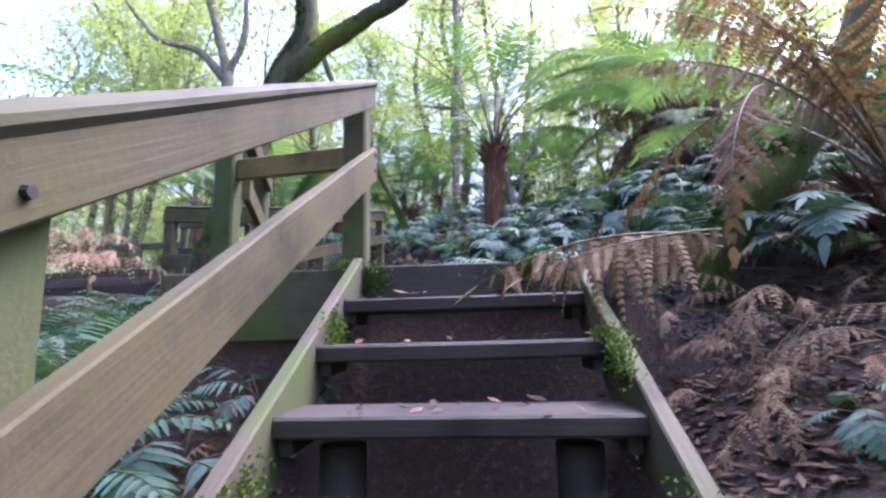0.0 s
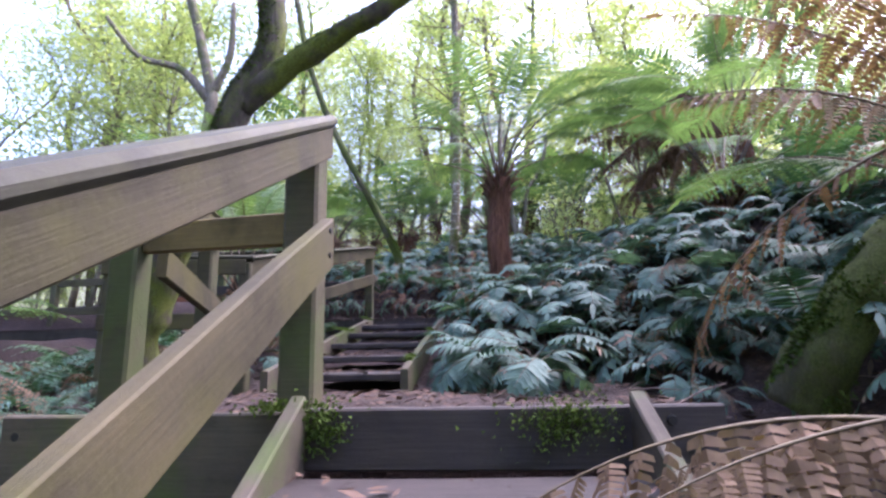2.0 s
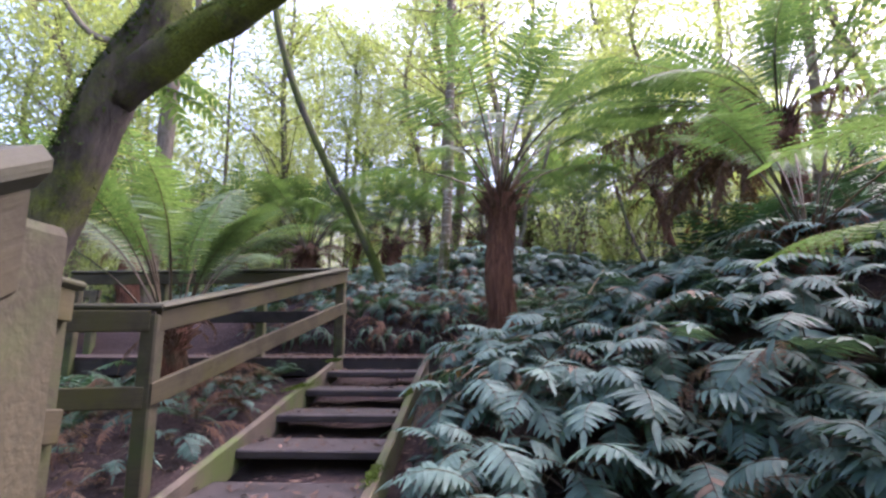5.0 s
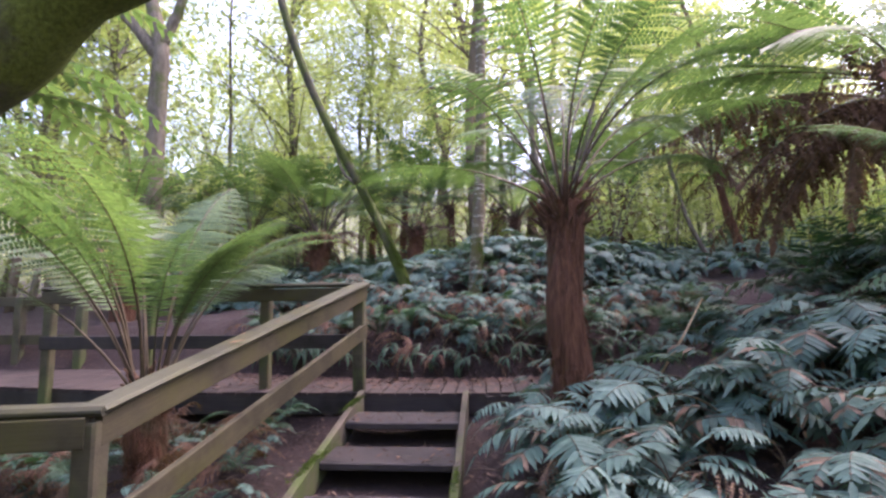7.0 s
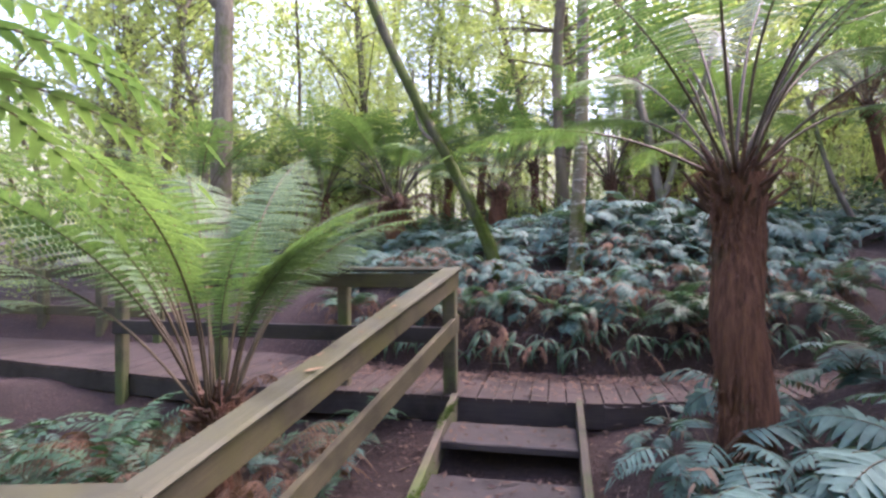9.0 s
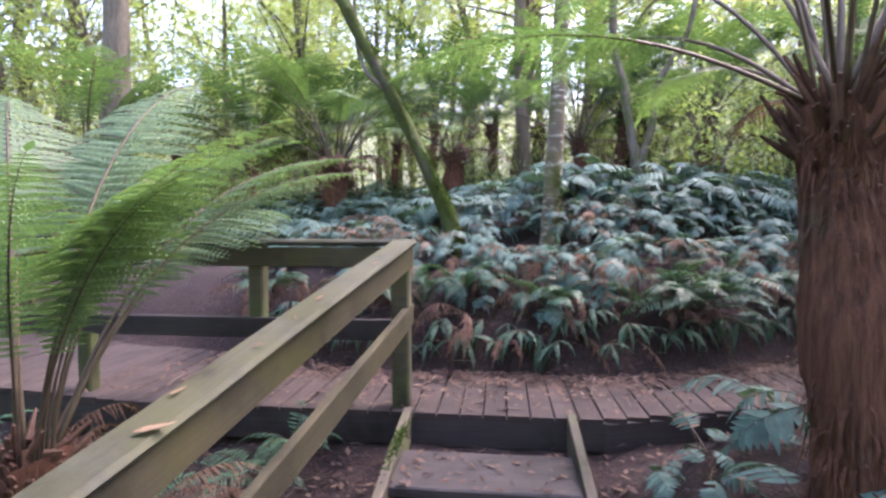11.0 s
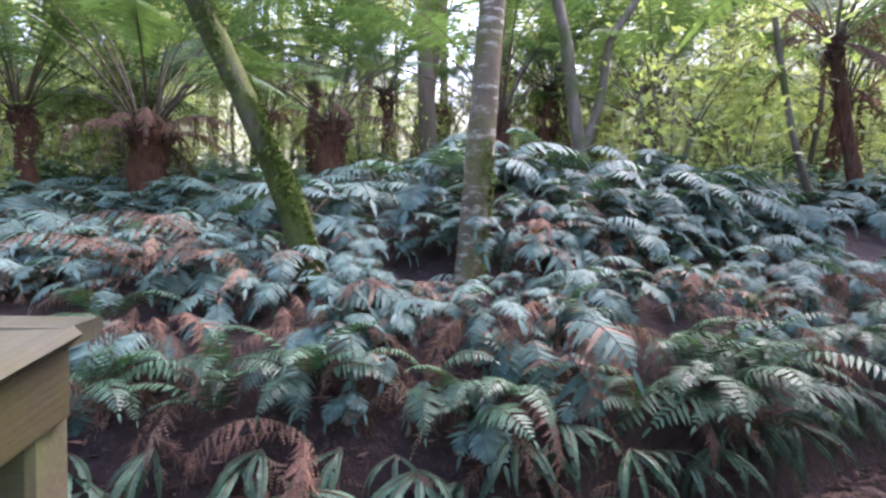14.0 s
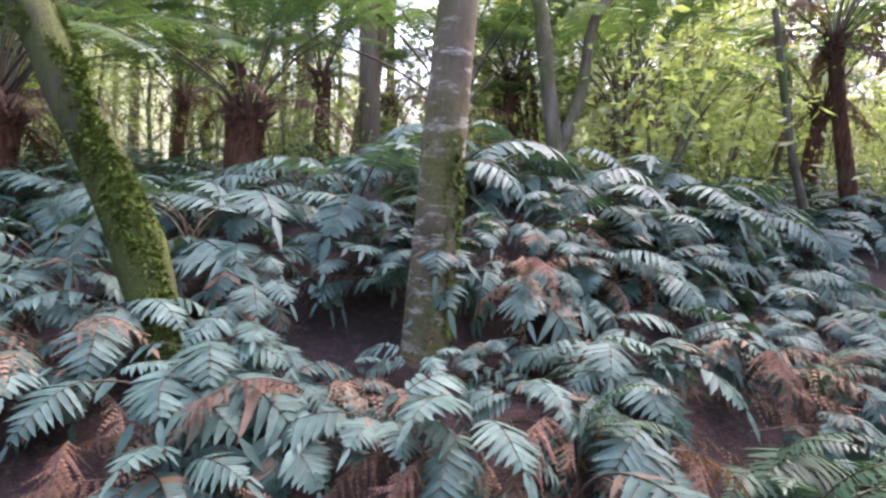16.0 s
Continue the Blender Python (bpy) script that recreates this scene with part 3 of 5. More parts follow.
GREENF = [frond_mesh("green_frond", 0.7, e0, e1, 20, 0.17, 0.022, (M_GREEN, M_STALK), "strap", 0.15, 20 + s, 0.25, 0.0, sw, 9, 0.005, 0.3)
          for s, (e0, e1, sw) in enumerate(((72, -20, 0.2), (55, -40, -0.2), (40, -50, 0.1)))]
STRAPF = [frond_mesh("strap_frond", 0.32, e0, e1, 16, 0.026, 0.034, (M_GREEN, M_STALK), "strap", 0.08, 40 + s, 0.2, 0.1, 0.1, 9, 0.004, 0.4)
          for s, (e0, e1) in enumerate(((-5, -86), (-30, -89), (15, -84)))]
DEADF = [frond_mesh("dead_frond", 0.9, e0, e1, 14, 0.20, 0.04, (M_DEAD, M_STALK), "comb", 0.12, 60 + s, 0.3, 0.9, sw, 6, 0.006, 0.3)
         for s, (e0, e1, sw) in enumerate(((35, -80, 0.2), (10, -85, -0.2), (-20, -85, 0.1)))]
TREEF = [frond_mesh("frond", 2.1, e0, e1, 32, 0.38, 0.045, (M_TFROND, M_STALK), "comb", 0.42, 80 + s, 0.25, 0.05, sw, 11, 0.013, 0.4)
         for s, (e0, e1, sw) in enumerate(((84, 10, 0.12), (64, -8, -0.15), (50, -16, 0.1), (74, 2, -0.1), (36, -24, 0.15)))]
FARF = [frond_mesh("frond", 2.1, e0, e1, 24, 0.40, 0.075, (M_TFROND, M_STALK), "comb", 0.30, 200 + s, 0.25, 0.05, sw, 4, 0.013, 0.4)
        for s, (e0, e1, sw) in enumerate(((84, 10, 0.12), (64, -8, -0.15), (50, -16, 0.1), (74, 2, -0.1), (36, -24, 0.15)))]
FLOORF = [frond_mesh("green_frond", 0.75, e0, e1, 13, 0.18, 0.035, (M_GREEN, M_STALK), "blade", 0.15, 230 + s, 0.25, 0.0, sw, 9, 0.005, 0.3)
          for s, (e0, e1, sw) in enumerate(((72, -20, 0.2), (55, -40, -0.2), (40, -50, 0.1)))]
SKIRTF = [frond_mesh("dead_frond", 1.3, e0, e1, 22, 0.24, 0.05, (M_DEADDARK, M_STALK), "comb", 0.1, 100 + s, 0.3, 0.8, sw, 8, 0.007, 0.4, 1.4, 0.35, 0.46)
          for s, (e0, e1, sw) in enumerate(((20, -85, 0.1), (-20, -88, -0.1), (45, -85, 0.15)))]
rnd = random.Random(11)


def fern(at, meshes, n, scale, name, label, group="", tilt=0.0, azim=None, arc=180, dead=0, part_name="frond"):
    """A clump of fronds round one crown."""
    ob = thing(name, label, "fern", at, group)
    a0 = rnd.uniform(0, 360)
    for i in range(n):
        a = a0 + 360 * i / n + rnd.uniform(-22, 22) if azim is None else azim + rnd.uniform(-arc, arc)
        s = scale * rnd.uniform(0.7, 1.15)
        me = rnd.choice(meshes)
        piece(part_name, me, ob, Matrix.LocRotScale((0, 0, 0), Euler((radians(rnd.uniform(-18, 18)), radians(rnd.uniform(-14, 14) - tilt), radians(a))), (s, s, s)))
    for i in range(dead):
        s = scale * rnd.uniform(0.5, 0.8)
        a = rnd.uniform(0, 360) if azim is None else azim + rnd.uniform(-arc, arc)
        piece("dead_frond", rnd.choice(DEADF), ob, Matrix.LocRotScale((0, 0, 0.02), Euler((radians(rnd.uniform(-25, 25)), 0, radians(a))), (s, s, s)), "brown withered frond")
    return ob


BANK_LABEL = "blue-green fern clump with broad finger-like leaflets on the bank"
# the bank beyond the boardwalk
for i in range(205):
    x = rnd.uniform(-3.0, 3.6)
    y = toe(x) + 0.72 + 1.1 * rnd.random() ** 0.8
    if (x + 0.85) ** 2 + (y - 10.88) ** 2 < 0.02 or (x - 0.06) ** 2 + (y - 10.93) ** 2 < 0.02:
        continue
    low_here = 0.6 if y < toe(x) + 1.25 and -0.5 < x < 0.5 else 1.0
    fern((x, y, ground_z(x, y) + 0.1 * low_here), BANKF, rnd.choice((4, 5, 5)), low_here * rnd.uniform(0.45, 0.8), "bank_fern", BANK_LABEL, "bank ferns", 0, -90, 115, rnd.choice((0, 0, 0, 1, 1)))
for i in range(30):
    x = rnd.uniform(-2.9, 3.4)
    y = toe(x) + rnd.uniform(0.2, 0.7)
    fern((x, y, ground_z(x, y) + 0.07), BANKF if i % 3 else GREENF, rnd.choice((3, 4, 5)), rnd.uniform(0.4, 0.65), "small_fern", "small drooping fern on the bare bank face", "small ferns", 0, -90, 70, i % 2)
for i in range(62):
    x = rnd.uniform(-2.8, 3.4)
    y = toe(x) + rnd.uniform(0.12, 0.8)
    ob = thing("dead_fern", "withered brown fern hanging on the bare bank", "fern", (x, y, ground_z(x, y) + 0.06), "dead ferns")
    for k in range(rnd.choice((2, 3, 3))):
        sc = rnd.uniform(0.4, 0.72)
        piece("dead_frond", rnd.choice(SKIRTF if rnd.random() < 0.75 else DEADF), ob, Matrix.LocRotScale((0, 0, 0), Euler((radians(rnd.uniform(-30, 30)), 0, radians(-90 + rnd.uniform(-80, 80)))), (sc * 0.7, sc * 0.7, sc * 0.7)))


def joined_ferns(name, label, spots, meshes, n, mat_names=None):
    """Far ferns too many to count, as one mesh."""
    vs, fs, mi, base = [], [], [], 0
    src = []
    for me in meshes:
        co = np.empty(len(me.vertices) * 3)
        me.vertices.foreach_get("co", co)
        src.append((co.reshape(-1, 3), [tuple(p.vertices) for p in me.polygons], [p.material_index for p in me.polygons]))
    for p, sc in spots:
        a0 = rnd.uniform(0, 360)
        for k in range(n):
            co, polys, mats = rnd.choice(src)
            s = sc * rnd.uniform(0.7, 1.15)
            m = np.array(Matrix.LocRotScale(p, Euler((radians(rnd.uniform(-18, 18)), radians(rnd.uniform(-14, 14)), radians(a0 + 360 * k / n + rnd.uniform(-20, 20)))), (s, s, s)))
            vs.append(co @ m[:3, :3].T + m[:3, 3])
            fs += [tuple(v + base for v in f) for f in polys]
            mi += mats
            base += len(co)
    me = bpy.data.meshes.new(name)
    me.from_pydata(np.concatenate(vs).tolist(), [], fs)
    for m in meshes[0].materials:
        me.materials.append(m)
    me.polygons.foreach_set("material_index", mi)
    me.shade_smooth()
    return tagged(new(name, me), label, "ferns", kind="stuff")


spots = []
for i in range(260):
    x = rnd.uniform(-5.5, 6.5)
    y = toe(x) + rnd.uniform(1.6, 4.6)
    spots.append((Vector((x, y, ground_z(x, y) + 0.12)), rnd.uniform(0.85, 1.35)))
joined_ferns("fern_bed", "dense bed of blue-green ferns on top of the bank", spots, BANKF, 6)
spots = []
for i in range(150):
    x, y = rnd.uniform(-10, 10), rnd.uniform(14, 21)
    spots.append((Vector((x, y, ground_z(x, y) + 0.1)), rnd.uniform(0.9, 1.6)))
for i in range(70):
    x = rnd.uniform(2.7, 7.5)
    y = rnd.uniform(5.5, near_edge(x) - 0.2)
    spots.append((Vector((x, y, ground_z(x, y) + 0.1)), rnd.uniform(0.8, 1.3)))
for i in range(50):
    x = rnd.uniform(-8.5, -3.2)
    y = rnd.uniform(4.5, 8.5)
    spots.append((Vector((x, y, ground_z(x, y) + 0.1)), rnd.uniform(0.8, 1.3)))
joined_ferns("fern_undergrowth", "green ferns covering the forest floor between trees", spots, FLOORF, 6)
# low strap ferns and green ferns at the toe of the bank
for i in range(46):
    x = -2.6 + 5.4 * i / 46 + rnd.uniform(-0.05, 0.05)
    y = toe(x) + rnd.uniform(0.06, 0.2)
    fern((x, y, ground_z(x, y) + 0.12), STRAPF, rnd.choice((4, 5, 6)), rnd.uniform(0.7, 1.2), "strap_fern", "low dark green strap fern hanging over the path edge", "strap ferns", 0, -90, 75)
for x, y, sc in ((-0.95, 10.4, 0.7), (-0.45, 10.38, 0.7), (-0.15, 10.2, 0.75), (0.12, 10.14, 0.8), (0.35, 10.3, 0.75), (-1.2, 10.5, 0.8), (0.7, 10.4, 0.8)):
    fern((x, y + 0.22, ground_z(x, y + 0.22) + 0.1), BANKF, 6, sc * 0.8, "bank_fern", "blue-green fern at the foot of the bank trees", "bank ferns", 0, -90, 120, 1)
for x, y, sc in ((-0.4, 10.5, 0.5), (-0.25, 10.68, 0.45), (0.3, 10.62, 0.45), (-0.5, 10.75, 0.5), (-0.1, 10.6, 0.42), (0.2, 10.78, 0.42)):
    fern((x, y, ground_z(x, y) + 0.04), BANKF, 5, sc, "bank_fern", "low blue-green fern between the bank trees", "bank ferns", 0, None, 180)
for x, dy, s in ((1.25, 0.2, 1.05), (1.5, 0.3, 1.0), (1.1, 0.28, 0.8), (-0.75, 0.35, 0.7), (0.1, 0.3, 0.6), (2.4, 0.3, 0.8), (-1.6, 0.3, 0.7), (3.0, 0.4, 0.9), (-2.6, 0.3, 0.8)):
    fern((x, toe(x) + dy, ground_z(x, toe(x) + dy) + 0.12), GREENF, 8, s, "green_fern", "bright green soft fern at the foot of the bank", "green ferns", 0, -90, 100)
fern((0.36, 10.2, ground_z(0.36, 10.2) + 0.1), BANKF[2:4], 2, 0.85, "bank_fern", "long hanging blue-green fern frond", "bank ferns", 0, -80, 25)

for i in range(30):
    x = rnd.uniform(-2.6, 3.2)
    y = toe(x) + rnd.uniform(0.42, 0.8)
    fern((x, y, ground_z(x, y) + 0.05), BANKF[1:5], rnd.choice((2, 3, 4)), rnd.uniform(0.5, 0.8), "bank_fern", "blue-green fern drooping down the dark bank face", "bank ferns", -12, -90, 55, i % 2)

for x, y, sc in ((-1.45, 11.05, 0.75), (-1.15, 10.75, 0.6), (-1.7, 10.8, 0.7), (0.5, 11.15, 0.5), (1.35, 10.75, 0.55), (-0.3, 10.55, 0.45)):
    ob = thing("dead_fern", "tan withered fern with hanging fronds on the bank top", "fern", (x, y, ground_z(x, y) + 0.1), "dead ferns")
    for k in range(5):
        piece("dead_frond", (DEADF + SKIRTF)[k % 4], ob, Matrix.LocRotScale((0, 0, 0), Euler((radians(rnd.uniform(-20, 20)), radians(-30), radians(-90 + rnd.uniform(-70, 70)))), (sc, sc, sc)))

# right of the upper stairs and landing
for i in range(95):
    y = rnd.uniform(4.4, 8.5)
    x = 0.38 + rnd.random() ** 1.2 * 3.6 + (0.25 if y > 7.2 else 0)
    if (x - 0.86) ** 2 + (y - 7.6) ** 2 < 0.08 or (y < 5.2 and x < 0.75):
        continue
    fern((x, y, ground_z(x, y) + 0.1), BANKF, 6, rnd.uniform(0.7, 1.1), "bank_fern", "blue-green fern clump on the slope beside the stairs", "slope ferns", 0, None, 180, 1 if rnd.random() < 0.35 else 0)
for i in range(60):
    x, y = rnd.uniform(1.9, 6.5), rnd.uniform(3.0, 9.0)
    fern((x, y, ground_z(x, y) + 0.15), BANKF if i % 3 else GREENF, 7, rnd.uniform(0.8, 1.2), "slope_fern", "dense green fern clump on the slope", "slope ferns", 0, None, 180, 1 if i % 4 == 0 else 0)
for i in range(48):
    x, y = rnd.uniform(1.0, 3.6), rnd.uniform(4.3, 7.2)
    if y < 5.2 and x < 1.4:
        continue
    fern((x, y, ground_z(x, y) + 0.2), BANKF, 6, rnd.uniform(0.75, 1.05), "slope_fern", "tall blue-green fern clump on the slope", "slope ferns", 0, -110, 140, 1 if i % 3 == 0 else 0)
stick = thing("dead_stick", "pale bare dead stick leaning out of the slope ferns", "stick", (1.25, 7.3, ground_z(1.25, 7.3)))
bm = bmesh.new()
tube(bm, [Vector(p) - stick.location for p in ((1.25, 7.3, stick.location.z), (1.42, 7.41, 1.0), (1.64, 7.56, 1.24), (1.85, 7.7, 1.52))], [0.011, 0.011, 0.009, 0.006], 6, 0.2)
part("stem", bm, M_STRAW, stick, "", True)
# right and left of the lower stairs
for x, y, s, kind in ((1.75, 2.2, 0.5, 0), (1.6, 1.5, 0.5, 0), (2.2, 1.6, 0.7, 1), (3.0, 1.8, 1.0, 1), (1.75, 4.15, 0.5, 0), (2.1, 4.5, 0.55, 0), (2.9, 4.0, 0.9, 1), (-0.55, 2.0, 0.8, 0), (-0.9, 2.4, 0.8, 1), (-0.45, 1.45, 0.7, 0), (-1.4, 2.2, 0.8, 1), (-1.2, 1.6, 0.9, 0), (-1.9, 2.8, 0.8, 1), (-1.6, 3.6, 0.8, 0), (-2.2, 3.8, 1.0, 1), (-1.7, 4.4, 0.6, 0), (-2.6, 5.0, 0.9, 1), (-1.9, 6.2, 0.6, 0), (-1.5, 7.2, 0.5, 0), (-1.75, 8.2, 0.5, 0), (-2.9, 6.6, 0.7, 1), (-3.4, 7.9, 0.7, 1), (-3.2, 3.0, 1.1, 1), (-3.6, 5.2, 1.0, 1)):
    fern((x, y, ground_z(x, y) + 0.06), BANKF if kind == 0 else GREENF, 7, s, "slope_fern", "green fern clump beside the stairs", "slope ferns", 0, None, 180, 1)

for i in range(12):
    x, y = rnd.uniform(1.25, 2.7), rnd.uniform(0.9, 3.3)
    ob = thing("dead_fern", "withered brown fern lying on the slope beside the stairs", "fern", (x, y, ground_z(x, y) + 0.05), "dead ferns")
    for k in range(3):
        sc = rnd.uniform(0.3, 0.6)
        piece("dead_frond", rnd.choice(DEADF), ob, Matrix.LocRotScale((0, 0, 0), Euler((radians(rnd.uniform(-30, 30)), radians(-20), radians(rnd.uniform(0, 360)))), (sc, sc, sc)))

for i in range(26):
    y = rnd.uniform(5.0, 8.5)
    x = rnd.uniform(0.17, 0.5) + (0.1 if y > 7.8 else 0)
    if i % 3:
        fern((x, y, ground_z(x, y) + 0.04), BANKF, 5, rnd.uniform(0.35, 0.6), "bank_fern", "small blue-green fern beside the stair stringer", "slope ferns", 0, 0, 110, 1)
    else:
        ob = thing("dead_fern", "withered brown fern beside the stair stringer", "fern", (x, y, ground_z(x, y) + 0.08), "dead ferns")
        for k in range(3):
            sc = rnd.uniform(0.25, 0.45)
            piece("dead_frond", rnd.choice(DEADF), ob, Matrix.LocRotScale((0, 0, 0), Euler((radians(rnd.uniform(-30, 30)), radians(-25), radians(rnd.uniform(-100, 100)))), (sc, sc, sc)))
for i in range(46):
    x, y = rnd.uniform(0.45, 2.6), rnd.uniform(5.0, 7.2)
    fern((x, y, ground_z(x, y) + 0.12), BANKF, 6, rnd.uniform(0.75, 1.15), "slope_fern", "blue-green fern clump drooping over the slope", "slope ferns", 0, -120, 130, i % 2)
for x, y, s in ((-0.5, 2.3, 0.9), (-0.75, 1.9, 1.0), (-0.4, 2.75, 0.8), (-1.2, 2.7, 1.0), (-1.6, 2.0, 1.1), (-0.95, 1.4, 1.0), (-1.8, 1.3, 1.1), (-0.6, 1.1, 0.8), (-1.4, 0.8, 1.0), (-2.3, 2.2, 1.2), (-2.7, 3.2, 1.2), (-3.0, 1.6, 1.3), (-1.45, 4.6, 0.6), (-1.9, 5.4, 0.8), (-2.3, 4.5, 1.0)):
    fern((x, y, ground_z(x, y) + 0.1), GREENF if s > 0.9 else BANKF, 8, s, "slope_fern", "green fern clump below the handrail", "slope ferns", 0, None, 180, 2)
for x, y, z, az in ((-1.55, 3.15, 0.1, -70), (-1.35, 3.0, 0.05, -100), (-1.75, 3.3, 0.12, -40)):
    ob = thing("dead_fern", "large pale brown dead fern frond below the landing", "fern", (x, y, z - 0.35), "dead ferns")
    for k in range(4):
        piece("dead_frond", DEADF[k % 2], ob, Matrix.LocRotScale((0, 0, 0.3), Euler((radians(rnd.uniform(-30, 30)), radians(-15), radians(az + 25 * k - 40))), (0.75, 0.75, 0.75)))
for i in range(34):
    x, y = rnd.uniform(-3.6, -1.75), rnd.uniform(5.6, 8.6)
    ob = thing("dead_fern", "tangled brown dead fern on the slope below the boardwalk", "fern", (x, y, ground_z(x, y) + 0.12), "dead ferns")
    for k in range(3):
        sc = rnd.uniform(0.3, 0.6)
        piece("dead_frond", rnd.choice(SKIRTF + DEADF), ob, Matrix.LocRotScale((0, 0, 0), Euler((radians(rnd.uniform(-40, 40)), radians(-30), radians(rnd.uniform(0, 360)))), (sc, sc, sc)))
for i in range(22):
    x, y = rnd.uniform(-5.0, -1.7), rnd.uniform(5.5, 8.5)
    fern((x, y, ground_z(x, y) + 0.08), (BANKF, GREENF)[i % 2], 6, rnd.uniform(0.5, 0.9), "slope_fern", "green fern clump on the slope below the boardwalk", "slope ferns", 0, None, 180, 1)

for i in range(66):
    x, y = rnd.uniform(-7.0, -1.6), rnd.uniform(6.6, 8.7)
    if (x + 2.25) ** 2 + (y - 7.3) ** 2 < 0.12:
        continue
    if i % 2:
        fern((x, y, ground_z(x, y) + 0.06), (BANKF, GREENF, GREENF)[i % 3], 6, rnd.uniform(0.4, 0.75), "slope_fern", "green fern clump beside the boardwalk edge", "slope ferns", 0, None, 180, 2)
    else:
        ob = thing("dead_fern", "heap of brown dead fern fronds beside the boardwalk edge", "fern", (x, y, ground_z(x, y) + 0.14), "dead ferns")
        for k in range(4):
            sc = rnd.uniform(0.35, 0.6)
            piece("dead_frond", rnd.choice(SKIRTF), ob, Matrix.LocRotScale((0, 0, 0), Euler((radians(rnd.uniform(-40, 40)), radians(-25), radians(rnd.uniform(0, 360)))), (sc, sc, sc)))


def tree_fern(base, crown, r0, r1, n, scale, label, dead=6, skip=None, low=False, scale_dead=1.0):
    """A fibrous trunk with a crown of arching fronds and a skirt of dead ones."""
    ob = thing("tree_fern", label, "tree fern", base, "tree ferns")
    near = base[1] < 15 and abs(base[0]) < 3.3
    b, c = Vector((0, 0, 0)), Vector(crown) - Vector(base)
    bm = bmesh.new()
    m = 18
    pts = [b.lerp(c, i / m) + Vector((0.02 * math.sin(i * 0.5), 0.02 * math.cos(i * 0.4), 0)) for i in range(m + 1)]
    pts[0] = pts[0] - Vector((0, 0, 0.25))
    tube(bm, pts, [(r0 + (r1 - r0) * i / m) * (1.15 if i > m - 3 else 1) for i in range(m + 1)], 18, 0.16, True, base[0])
    for i in range(900 if near else 200):
        t = rnd.random()
        a = rnd.uniform(0, 6.28)
        r = (r0 + (r1 - r0) * t) * rnd.uniform(0.94, 1.06)
        p = b.lerp(c, t) + Vector((math.cos(a) * r, math.sin(a) * r, 0))
        q = p + Vector((math.cos(a) * rnd.uniform(0.01, 0.05), math.sin(a) * rnd.uniform(0.01, 0.05), rnd.uniform(-0.16, 0.02)))
        w = Vector((-math.sin(a), math.cos(a), 0)) * rnd.uniform(0.004, 0.012)
        bm.faces.new([bm.verts.new(v) for v in (p - w, p + w, q)])
    part("trunk", bm, M_FERNTRUNK, ob, "red-brown fibrous trunk", False)
    bm = bmesh.new()
    for i in range(110):
        a, l = rnd.uniform(0, 6.28), rnd.uniform(0.08, 0.24) * min(1.0, r1 / 0.14)
        p = c + Vector((math.cos(a), math.sin(a), 0)) * r1 * rnd.uniform(0.5, 1.1) + Vector((0, 0, rnd.uniform(-0.2, 0.05)))
        q = p + Vector((math.cos(a) * l * 0.6, math.sin(a) * l * 0.6, l * rnd.uniform(0.1, 1.0)))
        tube(bm, [p, p.lerp(q, 0.5), q], [0.016, 0.013, 0.006], 5)
    part("stub_crown", bm, M_DEADDARK, ob, "dark broken frond bases")
    for i in range(n):
        a = 360 * i / n * 2.4 + rnd.uniform(-10, 10)
        if skip and abs((a - skip[0] + 180) % 360 - 180) < skip[1]:
            continue
        me = (TREEF if near else FARF)[(0, 1, 3, 2, 4)[i % 5]]
        s = scale * rnd.uniform(0.85, 1.12)
        piece("frond", me, ob, Matrix.LocRotScale(c + Vector((math.cos(radians(a)), math.sin(radians(a)), 0)) * r1 * 0.5, Euler((radians(rnd.uniform(-12, 12)), radians(rnd.uniform(-8, 8)), radians(a))), (s, s, s)))
    for i in range(dead):
        a = rnd.uniform(0, 360)
        if skip and abs((a - skip[0] + 180) % 360 - 180) < skip[1]:
            continue
        s = scale_dead * rnd.uniform(0.6, 1.0)
        piece("dead_frond", rnd.choice(SKIRTF), ob, Matrix.LocRotScale(c + Vector((math.cos(radians(a)), math.sin(radians(a)), -0.1)) * r1 * 0.8, Euler((radians(rnd.uniform(-20, 20)), 0, radians(a))), (s, s, s)), "brown hanging dead frond")
    return ob


tree_fern((0.82, 7.5, ground_z(0.82, 7.5)), (0.84, 7.7, 2.28), 0.138, 0.14, 20, 0.95, "tree fern with thick red-brown trunk beside the upper stairs", 5, (205, 22), False, 0.4)
young = tree_fern((-2.25, 7.3, ground_z(-2.25, 7.3)), (-2.25, 7.3, 0.94), 0.13, 0.12, 0, 0.9, "young trunkless tree fern with tall bright fronds", 9, (-20, 60), True, 0.45)
UPF = [frond_mesh("frond", 1.95, e0, e1, 36, 0.33, 0.040, (M_TFROND, M_STALK), "comb", 0.34, 180 + k, 0.25, 0.05, sw, 11, 0.010, 0.4) for k, (e0, e1, sw) in enumerate(((86, 15, 0.1), (70, 0, -0.15), (54, -12, 0.1), (78, 8, -0.1)))]
for k in range(26):
    az = 360 * k / 26 * 3.4 + rnd.uniform(-9, 9)
    sc = rnd.uniform(0.95, 1.25)
    toward = abs((az + 20 + 180) % 360 - 180) < 60
    if toward:
        sc *= 0.75
    piece("frond", UPF[(0, 3)[k % 2]] if toward else UPF[(0, 1, 2, 3, 1)[k % 5]], young, Matrix.LocRotScale(Vector((math.cos(radians(az)) * 0.1, math.sin(radians(az)) * 0.1, 0.9 - young.location.z)), Euler((radians(rnd.uniform(-10, 10)), 0, radians(az))), (sc, sc, sc)))
